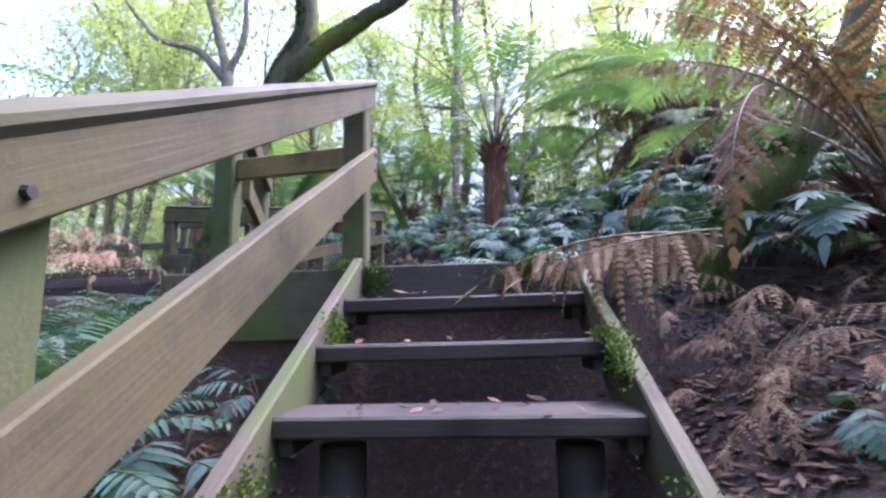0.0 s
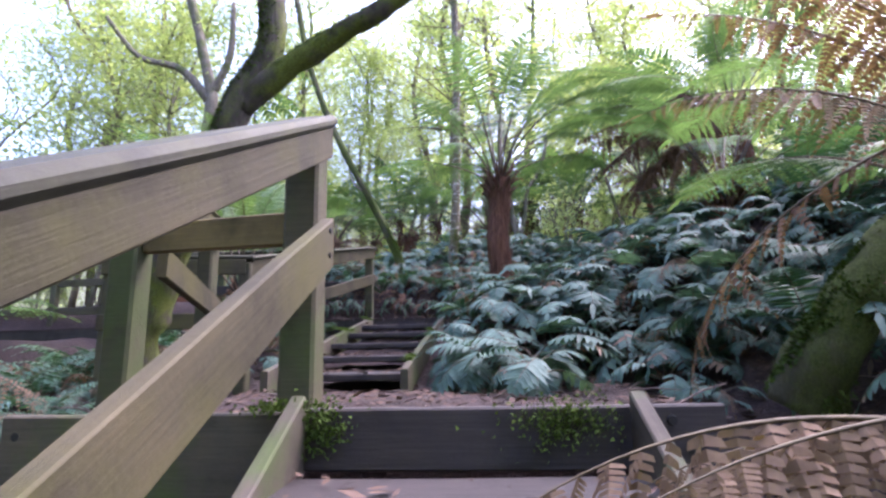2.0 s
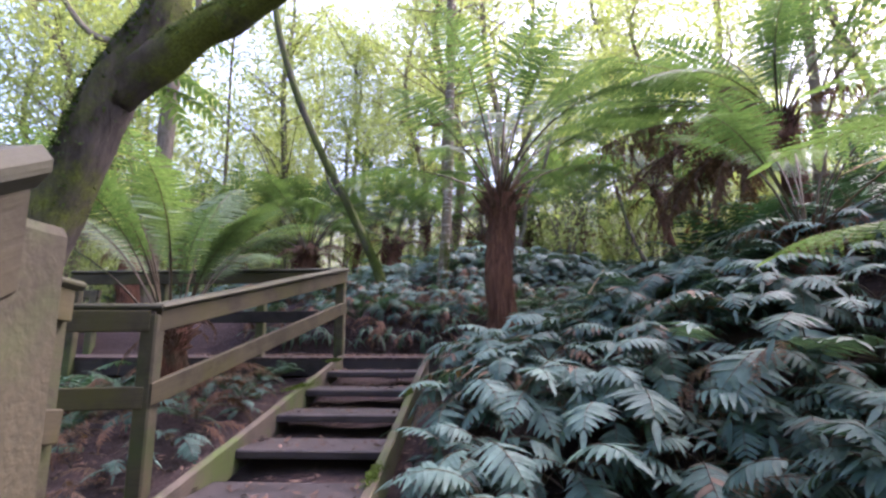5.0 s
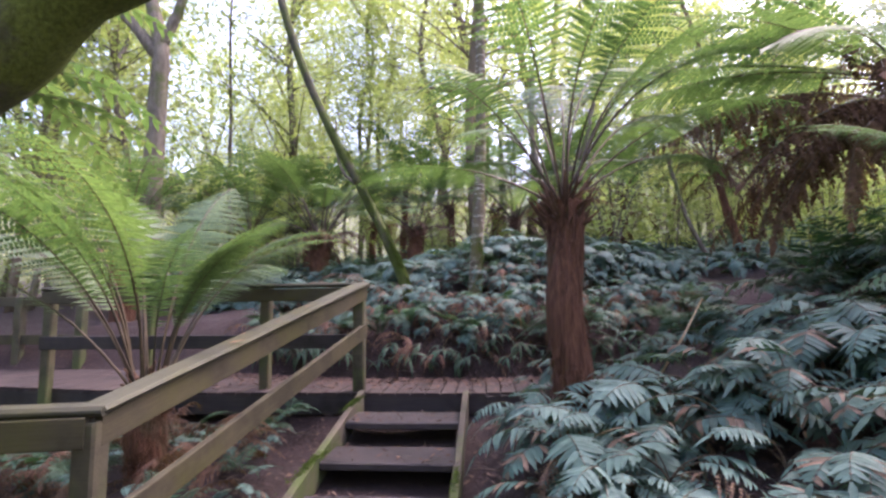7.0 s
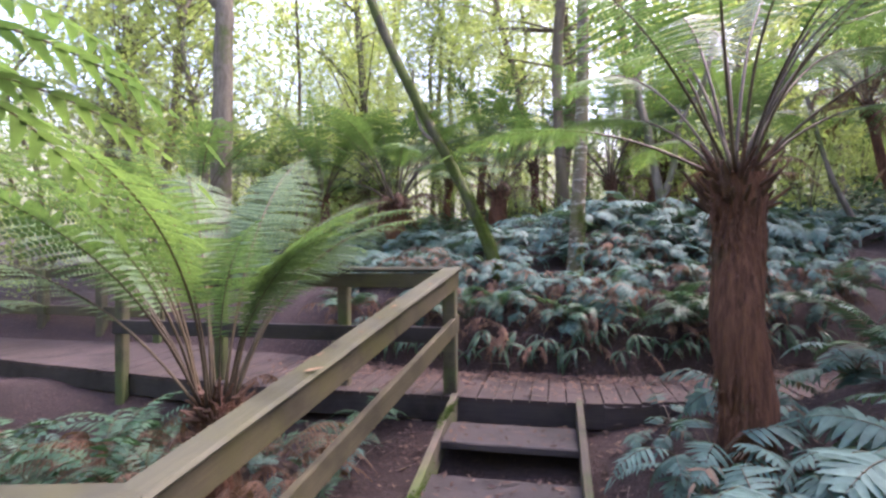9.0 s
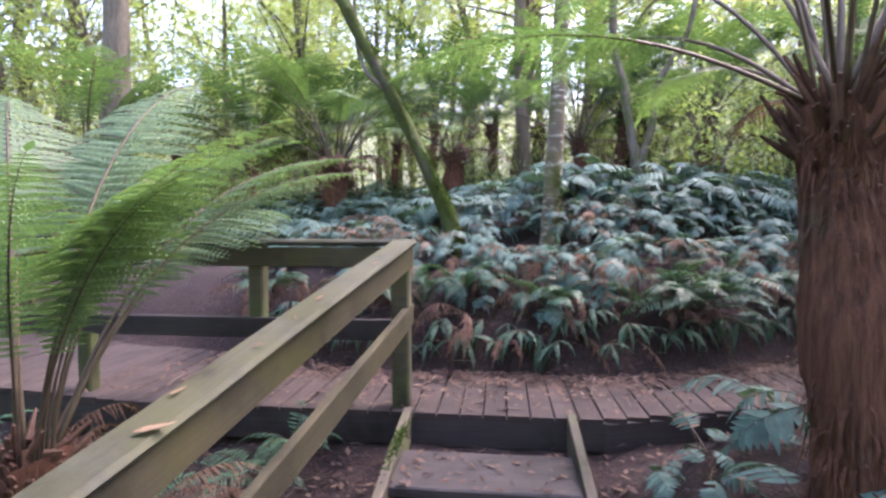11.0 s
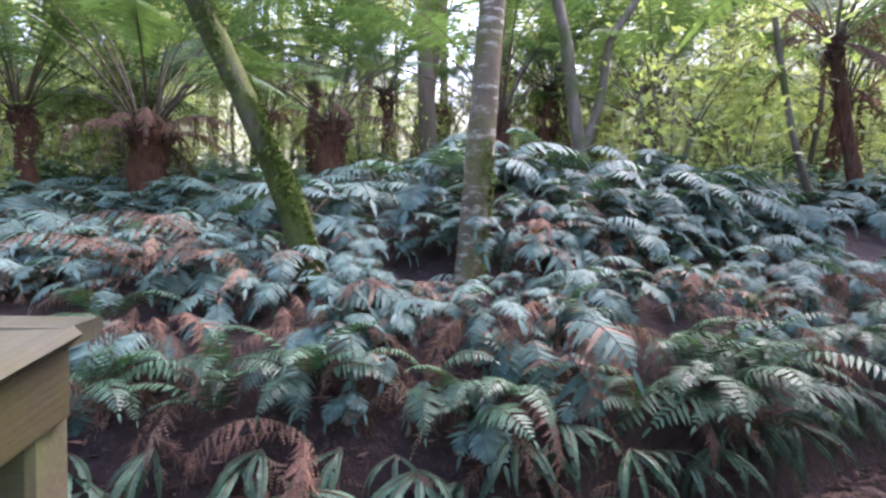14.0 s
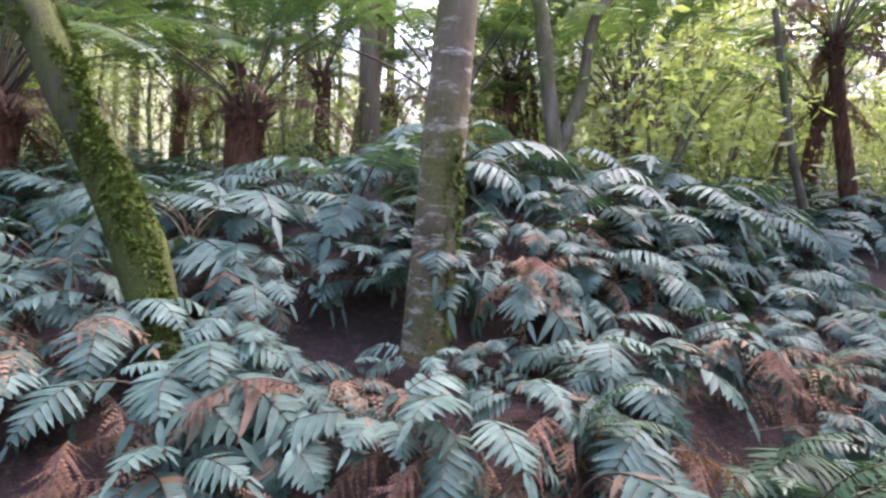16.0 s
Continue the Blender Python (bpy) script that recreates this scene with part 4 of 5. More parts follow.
for x, y in ((0.62, 7.15), (0.95, 7.12), (1.2, 7.3), (0.5, 7.45)):
    fern((x, y, ground_z(x, y) + 0.12), BANKF, 6, 0.75, "bank_fern", "blue-green fern at the foot of the tree fern", "slope ferns", 0, -100, 110, 1)
tree_fern((-3.1, 13.85, ground_z(-3.1, 13.85)), (-3.12, 13.85, 2.78), 0.21, 0.18, 24, 1.15, "tree fern with a brown dead skirt behind the boardwalk", 12, None, False, 0.8)
tree_fern((-1.2, 14.2, 2.1), (-1.2, 14.2, 3.0), 0.18, 0.15, 13, 0.85, "small dark-trunked tree fern among the trees", 4)
tree_fern((4.95, 13.5, ground_z(4.95, 13.5)), (4.5, 13.5, 4.05), 0.085, 0.06, 18, 0.95, "tall thin tree fern with a drooping brown skirt", 14, None, False, 1.0)
over_fern = tree_fern((2.85, 3.1, ground_z(2.85, 3.1)), (2.72, 3.15, 0.32), 0.2, 0.16, 12, 1.1, "leaning tree fern over the lower stairs, half its fronds dead", 5, (195, 60), False, 0.9)
brown_frond = [frond_mesh("dead_frond", 2.0, e0, e1, 38, 0.34, 0.05, (m, M_STALK), "comb", 0.12, 150 + k, 0.3, 0.9, sw, 12, 0.012, 0.4, 1.4, 0.35, 0.4) for k, (e0, e1, sw, m) in enumerate(((72, 10, 0.1, M_DEADDARK), (60, -15, -0.1, M_DEAD), (80, 25, 0.1, M_DEADDARK)))]
for az, sc, k in ((158, 1.0, 0), (165, 0.9, 1), (180, 0.95, 2), (215, 0.9, 2), (200, 0.8, 2), (172, 1.0, 0)):
    piece("dead_frond", brown_frond[k], over_fern, Matrix.LocRotScale(Vector((2.72, 3.15, 0.34)) - over_fern.location, Euler((radians(rnd.uniform(-15, 15)), 0, radians(az))), (sc, sc, sc)), "brown arching dead frond")
for az, sc, k in ((118, 1.25, 1), (104, 1.2, 2), (90, 1.3, 1), (128, 1.1, 3)):
    piece("frond", TREEF[k], over_fern, Matrix.LocRotScale(Vector((2.72, 3.15, 0.34)) - over_fern.location, Euler((radians(rnd.uniform(-10, 10)), 0, radians(az))), (sc, sc, sc)))
tree_fern((4.75, 8.9, ground_z(4.75, 8.9)), (4.45, 8.9, 3.6), 0.16, 0.14, 14, 1.1, "tree fern above the slope with a long brown skirt", 12, None, False, 1.35)
long_fern = bpy.data.objects[[o.name for o in bpy.data.objects if o.name.startswith("tree_fern")][-1]]
LONGF = [frond_mesh("frond", 3.3, e0, e1, 46, 0.50, 0.075, (M_TFROND, M_STALK), "comb", 0.2, 300 + k, 0.25, 0.12, sw, 13, 0.016, 0.4) for k, (e0, e1, sw) in enumerate(((14, -22, 0.1), (6, -30, -0.12)))]
LONGDEAD = [frond_mesh("dead_frond", 2.7, e0, e1, 38, 0.46, 0.09, (M_DEADDARK, M_STALK), "comb", 0.08, 310 + k, 0.3, 1.6, sw, 8, 0.012, 0.5, 1.2, 0.35, 0.44) for k, (e0, e1, sw) in enumerate(((12, -35, 0.1), (2, -50, -0.12), (-8, -70, 0.1)))]
for az, sc, k in ((180, 1.0, 0), (192, 1.05, 1), (206, 1.0, 0), (222, 0.95, 1), (168, 0.95, 0), (240, 0.9, 0)):
    piece("frond", LONGF[k], long_fern, Matrix.LocRotScale(Vector((4.45, 8.9, 3.62)) - long_fern.location, Euler((radians(rnd.uniform(-8, 8)), 0, radians(az))), (sc, sc, sc)))
for az, sc, k in ((176, 1.0, 0), (186, 0.95, 1), (195, 1.0, 0), (204, 0.9, 2), (214, 1.0, 1), (226, 0.95, 0), (165, 0.9, 2), (190, 0.9, 2), (236, 0.9, 1), (181, 0.8, 2), (198, 0.85, 2), (210, 0.85, 2), (220, 0.9, 2)):
    piece("dead_frond", LONGDEAD[k], long_fern, Matrix.LocRotScale(Vector((4.42, 8.9, 3.35)) - long_fern.location, Euler((radians(rnd.uniform(-12, 12)), 0, radians(az))), (sc, sc, sc)), "long brown hanging dead frond")
tree_fern((2.95, 6.3, ground_z(2.95, 6.3)), (2.95, 6.3, 1.55), 0.15, 0.13, 12, 0.78, "low spreading tree fern on the slope beside the stairs", 6, None, False, 0.6)
tree_fern((2.2, 17.0, 2.5), (2.2, 17.0, 4.0), 0.2, 0.16, 14, 1.1, "distant tree fern among slender trees", 6)
tree_fern((-5.8, 11.8, 1.4), (-5.8, 11.8, 2.6), 0.2, 0.16, 14, 1.0, "tree fern beyond the bend of the boardwalk", 6)
tree_fern((-4.2, 3.4, ground_z(-4.2, 3.4)), (-4.2, 3.4, 1.2), 0.2, 0.16, 14, 1.0, "tree fern on the slope below the landing", 4)
tree_fern((0.6, 20.0, 2.8), (0.6, 20.0, 4.4), 0.2, 0.16, 14, 1.1, "distant tree fern among slender trees", 6)

tf_main = bpy.data.objects["tree_fern"]
for az, sc, k in ((12, 1.2, 1), (60, 1.2, 3), (100, 1.2, 1)):
    piece("frond", TREEF[k], tf_main, Matrix.LocRotScale(Vector((0.84, 7.7, 2.28)) - tf_main.location, Euler((0, 0, radians(az))), (sc, sc, sc)))
skirted = bpy.data.objects["tree_fern.002"]
for az, sc in ((-70, 0.9), (-40, 1.0), (-15, 1.1), (-100, 0.7), (5, 1.0)):
    piece("dead_frond", rnd.choice(SKIRTF + DEADF[:1]), skirted, Matrix.LocRotScale((0, 0, 2.72 - skirted.location.z), Euler((0, 0, radians(az))), (sc, sc, sc)), "pinkish-brown hanging dead frond")
for x, y, h in ((0.95, 14.3, 1.0), (-0.5, 16.0, 1.5), (2.9, 14.5, 1.1), (1.8, 16.0, 1.7), (-4.8, 14.6, 1.2), (5.8, 15.0, 1.5), (-2.0, 17.5, 1.8), (-4.0, 15.5, 1.2), (3.4, 15.6, 1.6), (-7.5, 16.5, 1.5), (7.6, 12.5, 1.8), (-3.2, 19.0, 1.4), (4.5, 20.5, 1.5), (8.5, 17.5, 1.8), (6.6, 9.8, 1.2), (-8.0, 8.5, 1.0), (-6.0, 6.0, 0.8), (7.0, 5.5, 1.5)):
    z = ground_z(x, y)
    tree_fern((x, y, z), (x + rnd.uniform(-0.2, 0.2), y, z + h), 0.11, 0.085, 15, rnd.uniform(0.9, 1.2), "tree fern standing in the undergrowth", 5)

# dead fronds hanging over the lower stairs
hang_frond = [frond_mesh("dead_frond", 1.05, e0, e1, 14, 0.36, 0.085, (M_DEAD, M_STALK), "comb", 0.04, 130 + k, 0.2, 2.2, 0.12, 11, 0.008, 0.3, 1.2, 0.35, 0.42) for k, (e0, e1) in enumerate(((8, -32), (-4, -24)))]
dead_branch = thing("dead_fern_frond", "withered brown fern frond drooping over the stair edge", "fern frond", (1.53, 2.5, 0.0))
for dz, az, sc, k in ((0.0, 184, 0.95, 0), (0.03, 192, 0.8, 1), (-0.04, 172, 0.65, 0)):
    piece("frond_blade", hang_frond[k], dead_branch, Matrix.LocRotScale((0, 0, dz), Euler((0, 0, radians(az))), (sc, sc, sc)))
for i in range(6):
    x, y = rnd.uniform(1.4, 2.3), rnd.uniform(2.3, 3.2)
    ob = thing("dead_fern", "shaggy brown dead fern trailing down the slope beside the stairs", "fern", (x, y, ground_z(x, y) + 0.12), "dead ferns")
    for k in range(3):
        sc = rnd.uniform(0.45, 0.8)
        piece("dead_frond", rnd.choice(DEADF), ob, Matrix.LocRotScale((0, 0, 0), Euler((radians(rnd.uniform(-25, 25)), radians(-10), radians(200 + rnd.uniform(-60, 60)))), (sc, sc, sc)))
hang2 = thing("dead_fern_frond", "withered brown fern frond hanging straight down", "fern frond", (2.05, 3.0, 0.85))
for az in (150, 230):
    piece("frond_blade", SKIRTF[1], hang2, Matrix.LocRotScale((0, 0, 0), Euler((0, 0, radians(az))), (1.0, 1.0, 1.0)))


# ---- trees ----
def trunk_part(name, pts, r0, r1, mat, parent, n=12, rough=0.25, spans=6, label=""):
    o = parent.location
    line = smooth_line([Vector(p) - o for p in pts], spans)
    m = len(line) - 1
    bm = bmesh.new()
    tube(bm, line, [r0 + (r1 - r0) * (i / m) ** 0.8 for i in range(m + 1)], n, rough, True, pts[0][0])
    return part(name, bm, mat, parent, label, True)


def leaf_cloud(bm, centre, radius, n, size, rng, flat=0.6):
    for i in range(n):
        d = Vector((rng.gauss(0, 1), rng.gauss(0, 1), rng.gauss(0, 1) * flat)) * radius * 0.5
        c = centre + d
        u = Vector((rng.gauss(0, 1), rng.gauss(0, 1), rng.gauss(0, 0.6))).normalized()
        v = u.cross(Vector((rng.gauss(0, 0.6), rng.gauss(0, 0.6), 1))).normalized()
        s = size * rng.uniform(0.6, 1.3)
        bm.faces.new([bm.verts.new(p) for p in (c - u * s, c + v * s * 0.38, c + u * s, c - v * s * 0.38)])


def tree_kind(seed, height, r, low, leaves, size, spread_r):
    """Trunk and crown meshes of a slender forest tree."""
    rng = random.Random(seed)
    bt, bc = bmesh.new(), bmesh.new()
    bend = [Vector((rng.uniform(-0.3, 0.3) * i, rng.uniform(-0.3, 0.3) * i, height * i / 4)) for i in range(5)]
    line = smooth_line(bend, 5)
    m = len(line) - 1
    tube(bt, line, [r * (1 - 0.75 * i / m) for i in range(m + 1)], 9, 0.2, True, seed)
    per = 24
    nb = leaves // (per * 4)
    for k in range(nb):
        t = low + (1 - low) * rng.random()
        j = min(m - 1, int(t * m))
        p = line[j]
        a = rng.uniform(0, 6.28)
        ln = spread_r * rng.uniform(0.5, 1.1) * (1.1 - 0.5 * t)
        d = Vector((math.cos(a), math.sin(a), rng.uniform(0.1, 0.9)))
        pts = [p, p + d * ln * 0.5 + Vector((0, 0, rng.uniform(-0.1, 0.2))), p + d * ln]
        tube(bt, smooth_line(pts, 2), [r * 0.3 * (1 - 0.2 * i) * (1 - 0.6 * t) for i in range(5)], 4, 0.1)
        for q in range(4):
            c = pts[1].lerp(pts[2], q / 2.4) + Vector((rng.gauss(0, 0.3), rng.gauss(0, 0.3), rng.gauss(0, 0.25)))
            leaf_cloud(bc, c, rng.uniform(0.45, 0.95), per, size, rng)
    tm = mesh_of("trunk", bt, M_DARKBARK)
    tm.shade_smooth()
    return tm, mesh_of("crown", bc, M_CANOPY)


KINDS = [tree_kind(1, 13, 0.12, 0.2, 5200, 0.085, 2.4), tree_kind(2, 16, 0.15, 0.25, 5600, 0.09, 2.7), tree_kind(3, 9, 0.06, 0.1, 4400, 0.07, 2.0), tree_kind(4, 11, 0.085, 0.15, 5000, 0.08, 2.3), tree_kind(5, 6, 0.04, 0.08, 3600, 0.062, 1.6)]
PALE_TRUNKS = []
for tm, cm in KINDS:
    pm = tm.copy()
    pm.materials[0] = M_PALEBARK
    PALE_TRUNKS.append(pm)


def forest_tree(x, y, k, s, pale=False, rot=0.0, lean=(0, 0)):
    ob = thing("tree", "slender forest tree with sparse light green foliage" if not pale else "pale-barked slender forest tree with sparse foliage", "tree", (x, y, ground_z(x, y) - 0.1), "forest trees")
    m = Matrix.LocRotScale((0, 0, 0), Euler((radians(lean[0]), radians(lean[1]), radians(rot))), (s, s, s))
    piece("trunk", PALE_TRUNKS[k] if pale else KINDS[k][0], ob, m)
    piece("crown", KINDS[k][1], ob, m)
    return ob


for x, y, k, s, pale in ((-0.1, 18.5, 1, 1.1, True), (1.45, 18.2, 1, 1.0, True), (-5.5, 18.0, 0, 1.1, False), (-12.7, 18, 0, 1.0, True), (6.5, 18.5, 0, 0.9, True), (-7.4, 14.0, 3, 0.9, False), (0.05, 15.3, 1, 0.9, True), (-10.0, 14.0, 3, 1.1, True)):
    forest_tree(x, y, k, s, pale, rnd.uniform(0, 360))
placed = []
tries = 0
while len(placed) < 82 and tries < 5000:
    tries += 1
    far = len(placed) > 28
    x, y = (rnd.uniform(-30, 28), rnd.uniform(22, 52)) if far else (rnd.uniform(-17, 17), rnd.uniform(13.5, 27))
    if 68 < len(placed):
        x, y = rnd.choice((-1, 1)) * rnd.uniform(7, 22), rnd.uniform(-12, 14)
    if abs(x - 0.06 * y) < 1.8 or any((x - a) ** 2 + (y - b) ** 2 < 1.6 for a, b in placed):
        continue
    placed.append((x, y))
    forest_tree(x, y, rnd.choice((0, 1, 2, 3, 4, 4, 2, 3)), rnd.uniform(0.8, 1.25), rnd.random() < 0.35, rnd.uniform(0, 360), (rnd.uniform(-6, 6), rnd.uniform(-6, 6)))

# added out of view behind and beside the start, to cut light from there
for x, y in ((-4.5, -1.0), (-6.5, 2.0), (-3.0, -5.0), (0.8, -6.5), (4.8, -4.0), (-7.5, -4.0), (3.0, -9.0), (-2.0, -10.0), (8.5, -6.0), (-9.5, 1.0), (-5.5, -9.0)):
    forest_tree(x, y, rnd.choice((2, 3, 4)), rnd.uniform(0.95, 1.25), rnd.random() < 0.35, rnd.uniform(0, 360), (rnd.uniform(-6, 6), rnd.uniform(-6, 6)))


# more unseen trees behind and to the left, added to darken camera-facing sides
for i in range(24):
    x, y = rnd.uniform(-11, 11), rnd.uniform(-15, -2.5)
    if i > 18:
        x, y = rnd.uniform(-7.5, -5.0), rnd.uniform(-2.5, 2.5)
    forest_tree(x, y, rnd.choice((2, 3, 4, 0)), rnd.uniform(0.95, 1.25), rnd.random() < 0.35, rnd.uniform(0, 360), (rnd.uniform(-6, 6), rnd.uniform(-6, 6)))


def shrub_mesh(seed, h, w, n, size, mat):
    rng = random.Random(seed)
    bs, bl = bmesh.new(), bmesh.new()
    for k in range(7):
        a = rng.uniform(0, 6.28)
        q = Vector((math.cos(a) * w * rng.uniform(0.2, 0.8), math.sin(a) * w * rng.uniform(0.2, 0.8), h * rng.uniform(0.6, 1.05)))
        pts = [Vector((0, 0, -0.1)), q * 0.5 + Vector((0, 0, h * 0.12)), q]
        tube(bs, smooth_line(pts, 3), [0.02 - 0.0025 * i for i in range(7)], 5)
        for c in range(6):
            leaf_cloud(bl, pts[0].lerp(q, 0.35 + 0.13 * c) + Vector((rng.gauss(0, 0.2), rng.gauss(0, 0.2), rng.gauss(0, 0.15))), rng.uniform(0.4, 0.8), n // 42, size, rng, 0.7)
    return mesh_of("stem", bs, M_DARKBARK), mesh_of("foliage", bl, mat)


SHRUBS = [shrub_mesh(1, 2.2, 1.3, 1300, 0.06, M_SHRUB), shrub_mesh(2, 3.2, 1.5, 1500, 0.07, M_CANOPY), shrub_mesh(3, 1.4, 1.2, 1100, 0.05, M_SHRUB), shrub_mesh(4, 2.7, 1.2, 1400, 0.06, M_CANOPY)]
for i in range(158):
    x, y = rnd.uniform(-15, 15), rnd.uniform(13.2, 26)
    if i > 90:
        x, y = rnd.choice((-1, 1)) * rnd.uniform(5.5, 12), rnd.uniform(-2, 14)
        if x < 0 and 8.5 < y < 11.5:
            continue
    # the last shrubs stand unseen behind the start, added to block low skylight
    if i > 117:
        x, y = rnd.uniform(-9, 9), rnd.uniform(-9, -2.2)
    if -4.6 < x < 5 and 13 < y < 18 and i % 2:
        continue
    k, s = rnd.choice((0, 1, 2, 3)), rnd.uniform(0.7, 1.3)
    if y < 15 and k in (1, 3):
        k, s = 2, 0.8
    ob = thing("shrub", "loose green understorey shrub among the trees", "shrub", (x, y, ground_z(x, y)), "understorey shrubs")
    m = Matrix.LocRotScale((0, 0, 0), Euler((0, 0, rnd.uniform(0, 6.28))), (s, s, s))
    piece("stem", SHRUBS[k][0], ob, m)
    piece("foliage", SHRUBS[k][1], ob, m)

for i in range(12):
    x, y = rnd.uniform(-11, 11), rnd.uniform(19, 33)
    if abs(x - 0.06 * y) < 2.4:
        continue
    forest_tree(x, y, rnd.choice((0, 1, 3, 0, 1)), rnd.uniform(0.9, 1.2), rnd.random() < 0.5, rnd.uniform(0, 360))

far_rng = random.Random(77)
for i in range(20):
    x, y = -21 + 42 * (i + far_rng.random()) / 20, far_rng.uniform(24, 40)
    forest_tree(x, y, i % 2, far_rng.uniform(1.1, 1.4), i % 3 == 0, far_rng.uniform(0, 360))

lean_tree = thing("leaning_tree", "slanting mossy tree trunk rising from the bank", "tree", (-0.72, 10.82, 1.3), "")
trunk_part("trunk", [(-0.72, 10.82, 1.05), (-0.94, 10.95, 1.83), (-1.21, 11.0, 2.46), (-1.53, 11.05, 3.1), (-2.3, 11.15, 4.6), (-2.9, 11.2, 6.2), (-3.3, 11.3, 8.0)], 0.09, 0.055, M_GREENBARK, lean_tree, 14)
trunk_part("branch", [(-1.62, 11.06, 3.25), (-1.85, 11.05, 3.45), (-1.98, 11.1, 3.8), (-2.0, 11.1, 4.3)], 0.03, 0.015, M_DARKBARK, lean_tree, 8, 0.15)
grey_tree = thing("lichen_tree", "straight tree trunk mottled with pale lichen on the bank", "tree", (0.04, 10.9, 1.3), "")
trunk_part("trunk", [(0.03, 10.9, 1.05), (0.08, 11.0, 1.86), (0.15, 11.1, 3.05), (0.2, 11.2, 4.4), (0.22, 11.3, 6.5), (0.2, 11.4, 9.0)], 0.102, 0.065, M_GREYBARK, grey_tree, 14, 0.12)
fork_tree = thing("forked_tree", "dark forked tree with curving stems behind the ferns", "tree", (1.5, 13.2, 2.0), "")
trunk_part("trunk", [(1.52, 13.2, 1.9), (1.5, 13.2, 2.5), (1.42, 13.2, 3.0), (1.3, 13.25, 3.8), (1.15, 13.3, 4.6), (1.2, 13.3, 6.0)], 0.085, 0.05, M_DARKBARK, fork_tree)
trunk_part("branch", [(1.48, 13.2, 2.6), (1.68, 13.2, 3.2), (1.75, 13.2, 3.8), (2.1, 13.2, 4.4), (2.3, 13.2, 5.2)], 0.06, 0.035, M_DARKBARK, fork_tree)
for pts in ([(4.3, 13.4, 2.2), (3.9, 13.3, 3.0), (3.6, 13.3, 4.2)], [(2.6, 14.0, 2.2), (2.5, 14.0, 3.2), (2.45, 14.0, 3.9)]):
    ob = thing("bent_stem", "thin bent dark stem standing among the ferns", "tree", pts[0], "")
    trunk_part("trunk", pts, 0.05, 0.03, M_DARKBARK, ob, 8)

moss_tree = thing("mossy_tree", "large dark tree with moss-covered limbs arching over the stairs", "tree", (-1.9, 4.85, -0.4), "")
trunk_part("trunk", [(-1.95, 4.85, -0.5), (-1.83, 4.8, 0.2), (-1.7, 4.78, 0.6), (-1.38, 4.75, 1.4), (-1.15, 4.75, 2.04), (-0.95, 4.78, 2.5), (-1.0, 4.8, 3.4), (-0.8, 4.9, 4.6)], 0.15, 0.09, M_MOSSBARK, moss_tree, 14, 0.3)
trunk_part("limb", [(-1.2, 4.75, 1.95), (-0.76, 4.74, 2.28), (-0.35, 4.72, 2.52), (0.0, 4.7, 2.72), (0.7, 4.7, 3.3), (1.3, 4.8, 4.3)], 0.10, 0.05, M_MOSSBARK, moss_tree, 12, 0.3, label="limb thick with moss")
BRIGHTF = [frond_mesh("strap_frond", 0.75, e0, e1, 13, 0.11, 0.036, (M_TFROND, M_STALK), "strap", 0.12, 330 + k, 0.5, 0.0, sw, 9, 0.005, 0.4, 0.9, 0.9) for k, (e0, e1, sw) in enumerate(((50, -40, 0.2), (25, -50, -0.2), (5, -60, 0.1)))]
epiphyte = thing("strap_fern", "bright green strap fern growing on the mossy tree trunk", "fern", (-1.15, 4.84, 2.22), "strap ferns")
for k, az in enumerate((40, 62, 84, 105, 125, 150, 75, 55)):
    piece("frond", BRIGHTF[k % 3], epiphyte, Matrix.LocRotScale((0, 0.06, rnd.uniform(-0.15, 0.2)), Euler((radians(rnd.uniform(-15, 15)), 0, radians(az))), (0.75, 0.75, 0.75)))
back_tree = thing("gnarled_tree", "dark gnarled tree with crooked branches", "tree", (-5.7, 12.2, 1.3), "")
trunk_part("trunk", [(-5.75, 12.2, 1.0), (-5.65, 12.2, 3.5), (-5.6, 12.2, 5.6), (-5.6, 12.2, 6.2), (-6.0, 12.3, 7.6), (-6.4, 12.3, 9.0)], 0.19, 0.1, M_DARKBARK, back_tree)
trunk_part("branch", [(-5.6, 12.2, 6.0), (-6.4, 12.2, 6.9), (-7.6, 12.3, 7.4), (-8.6, 12.4, 8.6)], 0.12, 0.05, M_DARKBARK, back_tree)
trunk_part("branch", [(-5.6, 12.2, 6.2), (-5.2, 12.2, 7.2), (-5.2, 12.2, 8.6)], 0.11, 0.05, M_DARKBARK, back_tree)

log_tree = thing("leaning_tree", "stout moss-sided trunk slanting out of the slope", "tree", (1.9, 3.7, -0.1), "")
trunk_part("trunk", [(1.98, 3.8, -0.1), (2.05, 3.72, 0.12), (2.25, 3.7, 0.4), (2.6, 3.72, 0.75), (3.0, 3.75, 1.3), (3.5, 3.8, 2.6)], 0.15, 0.10, M_GREENBARK, log_tree, 14, 0.25)


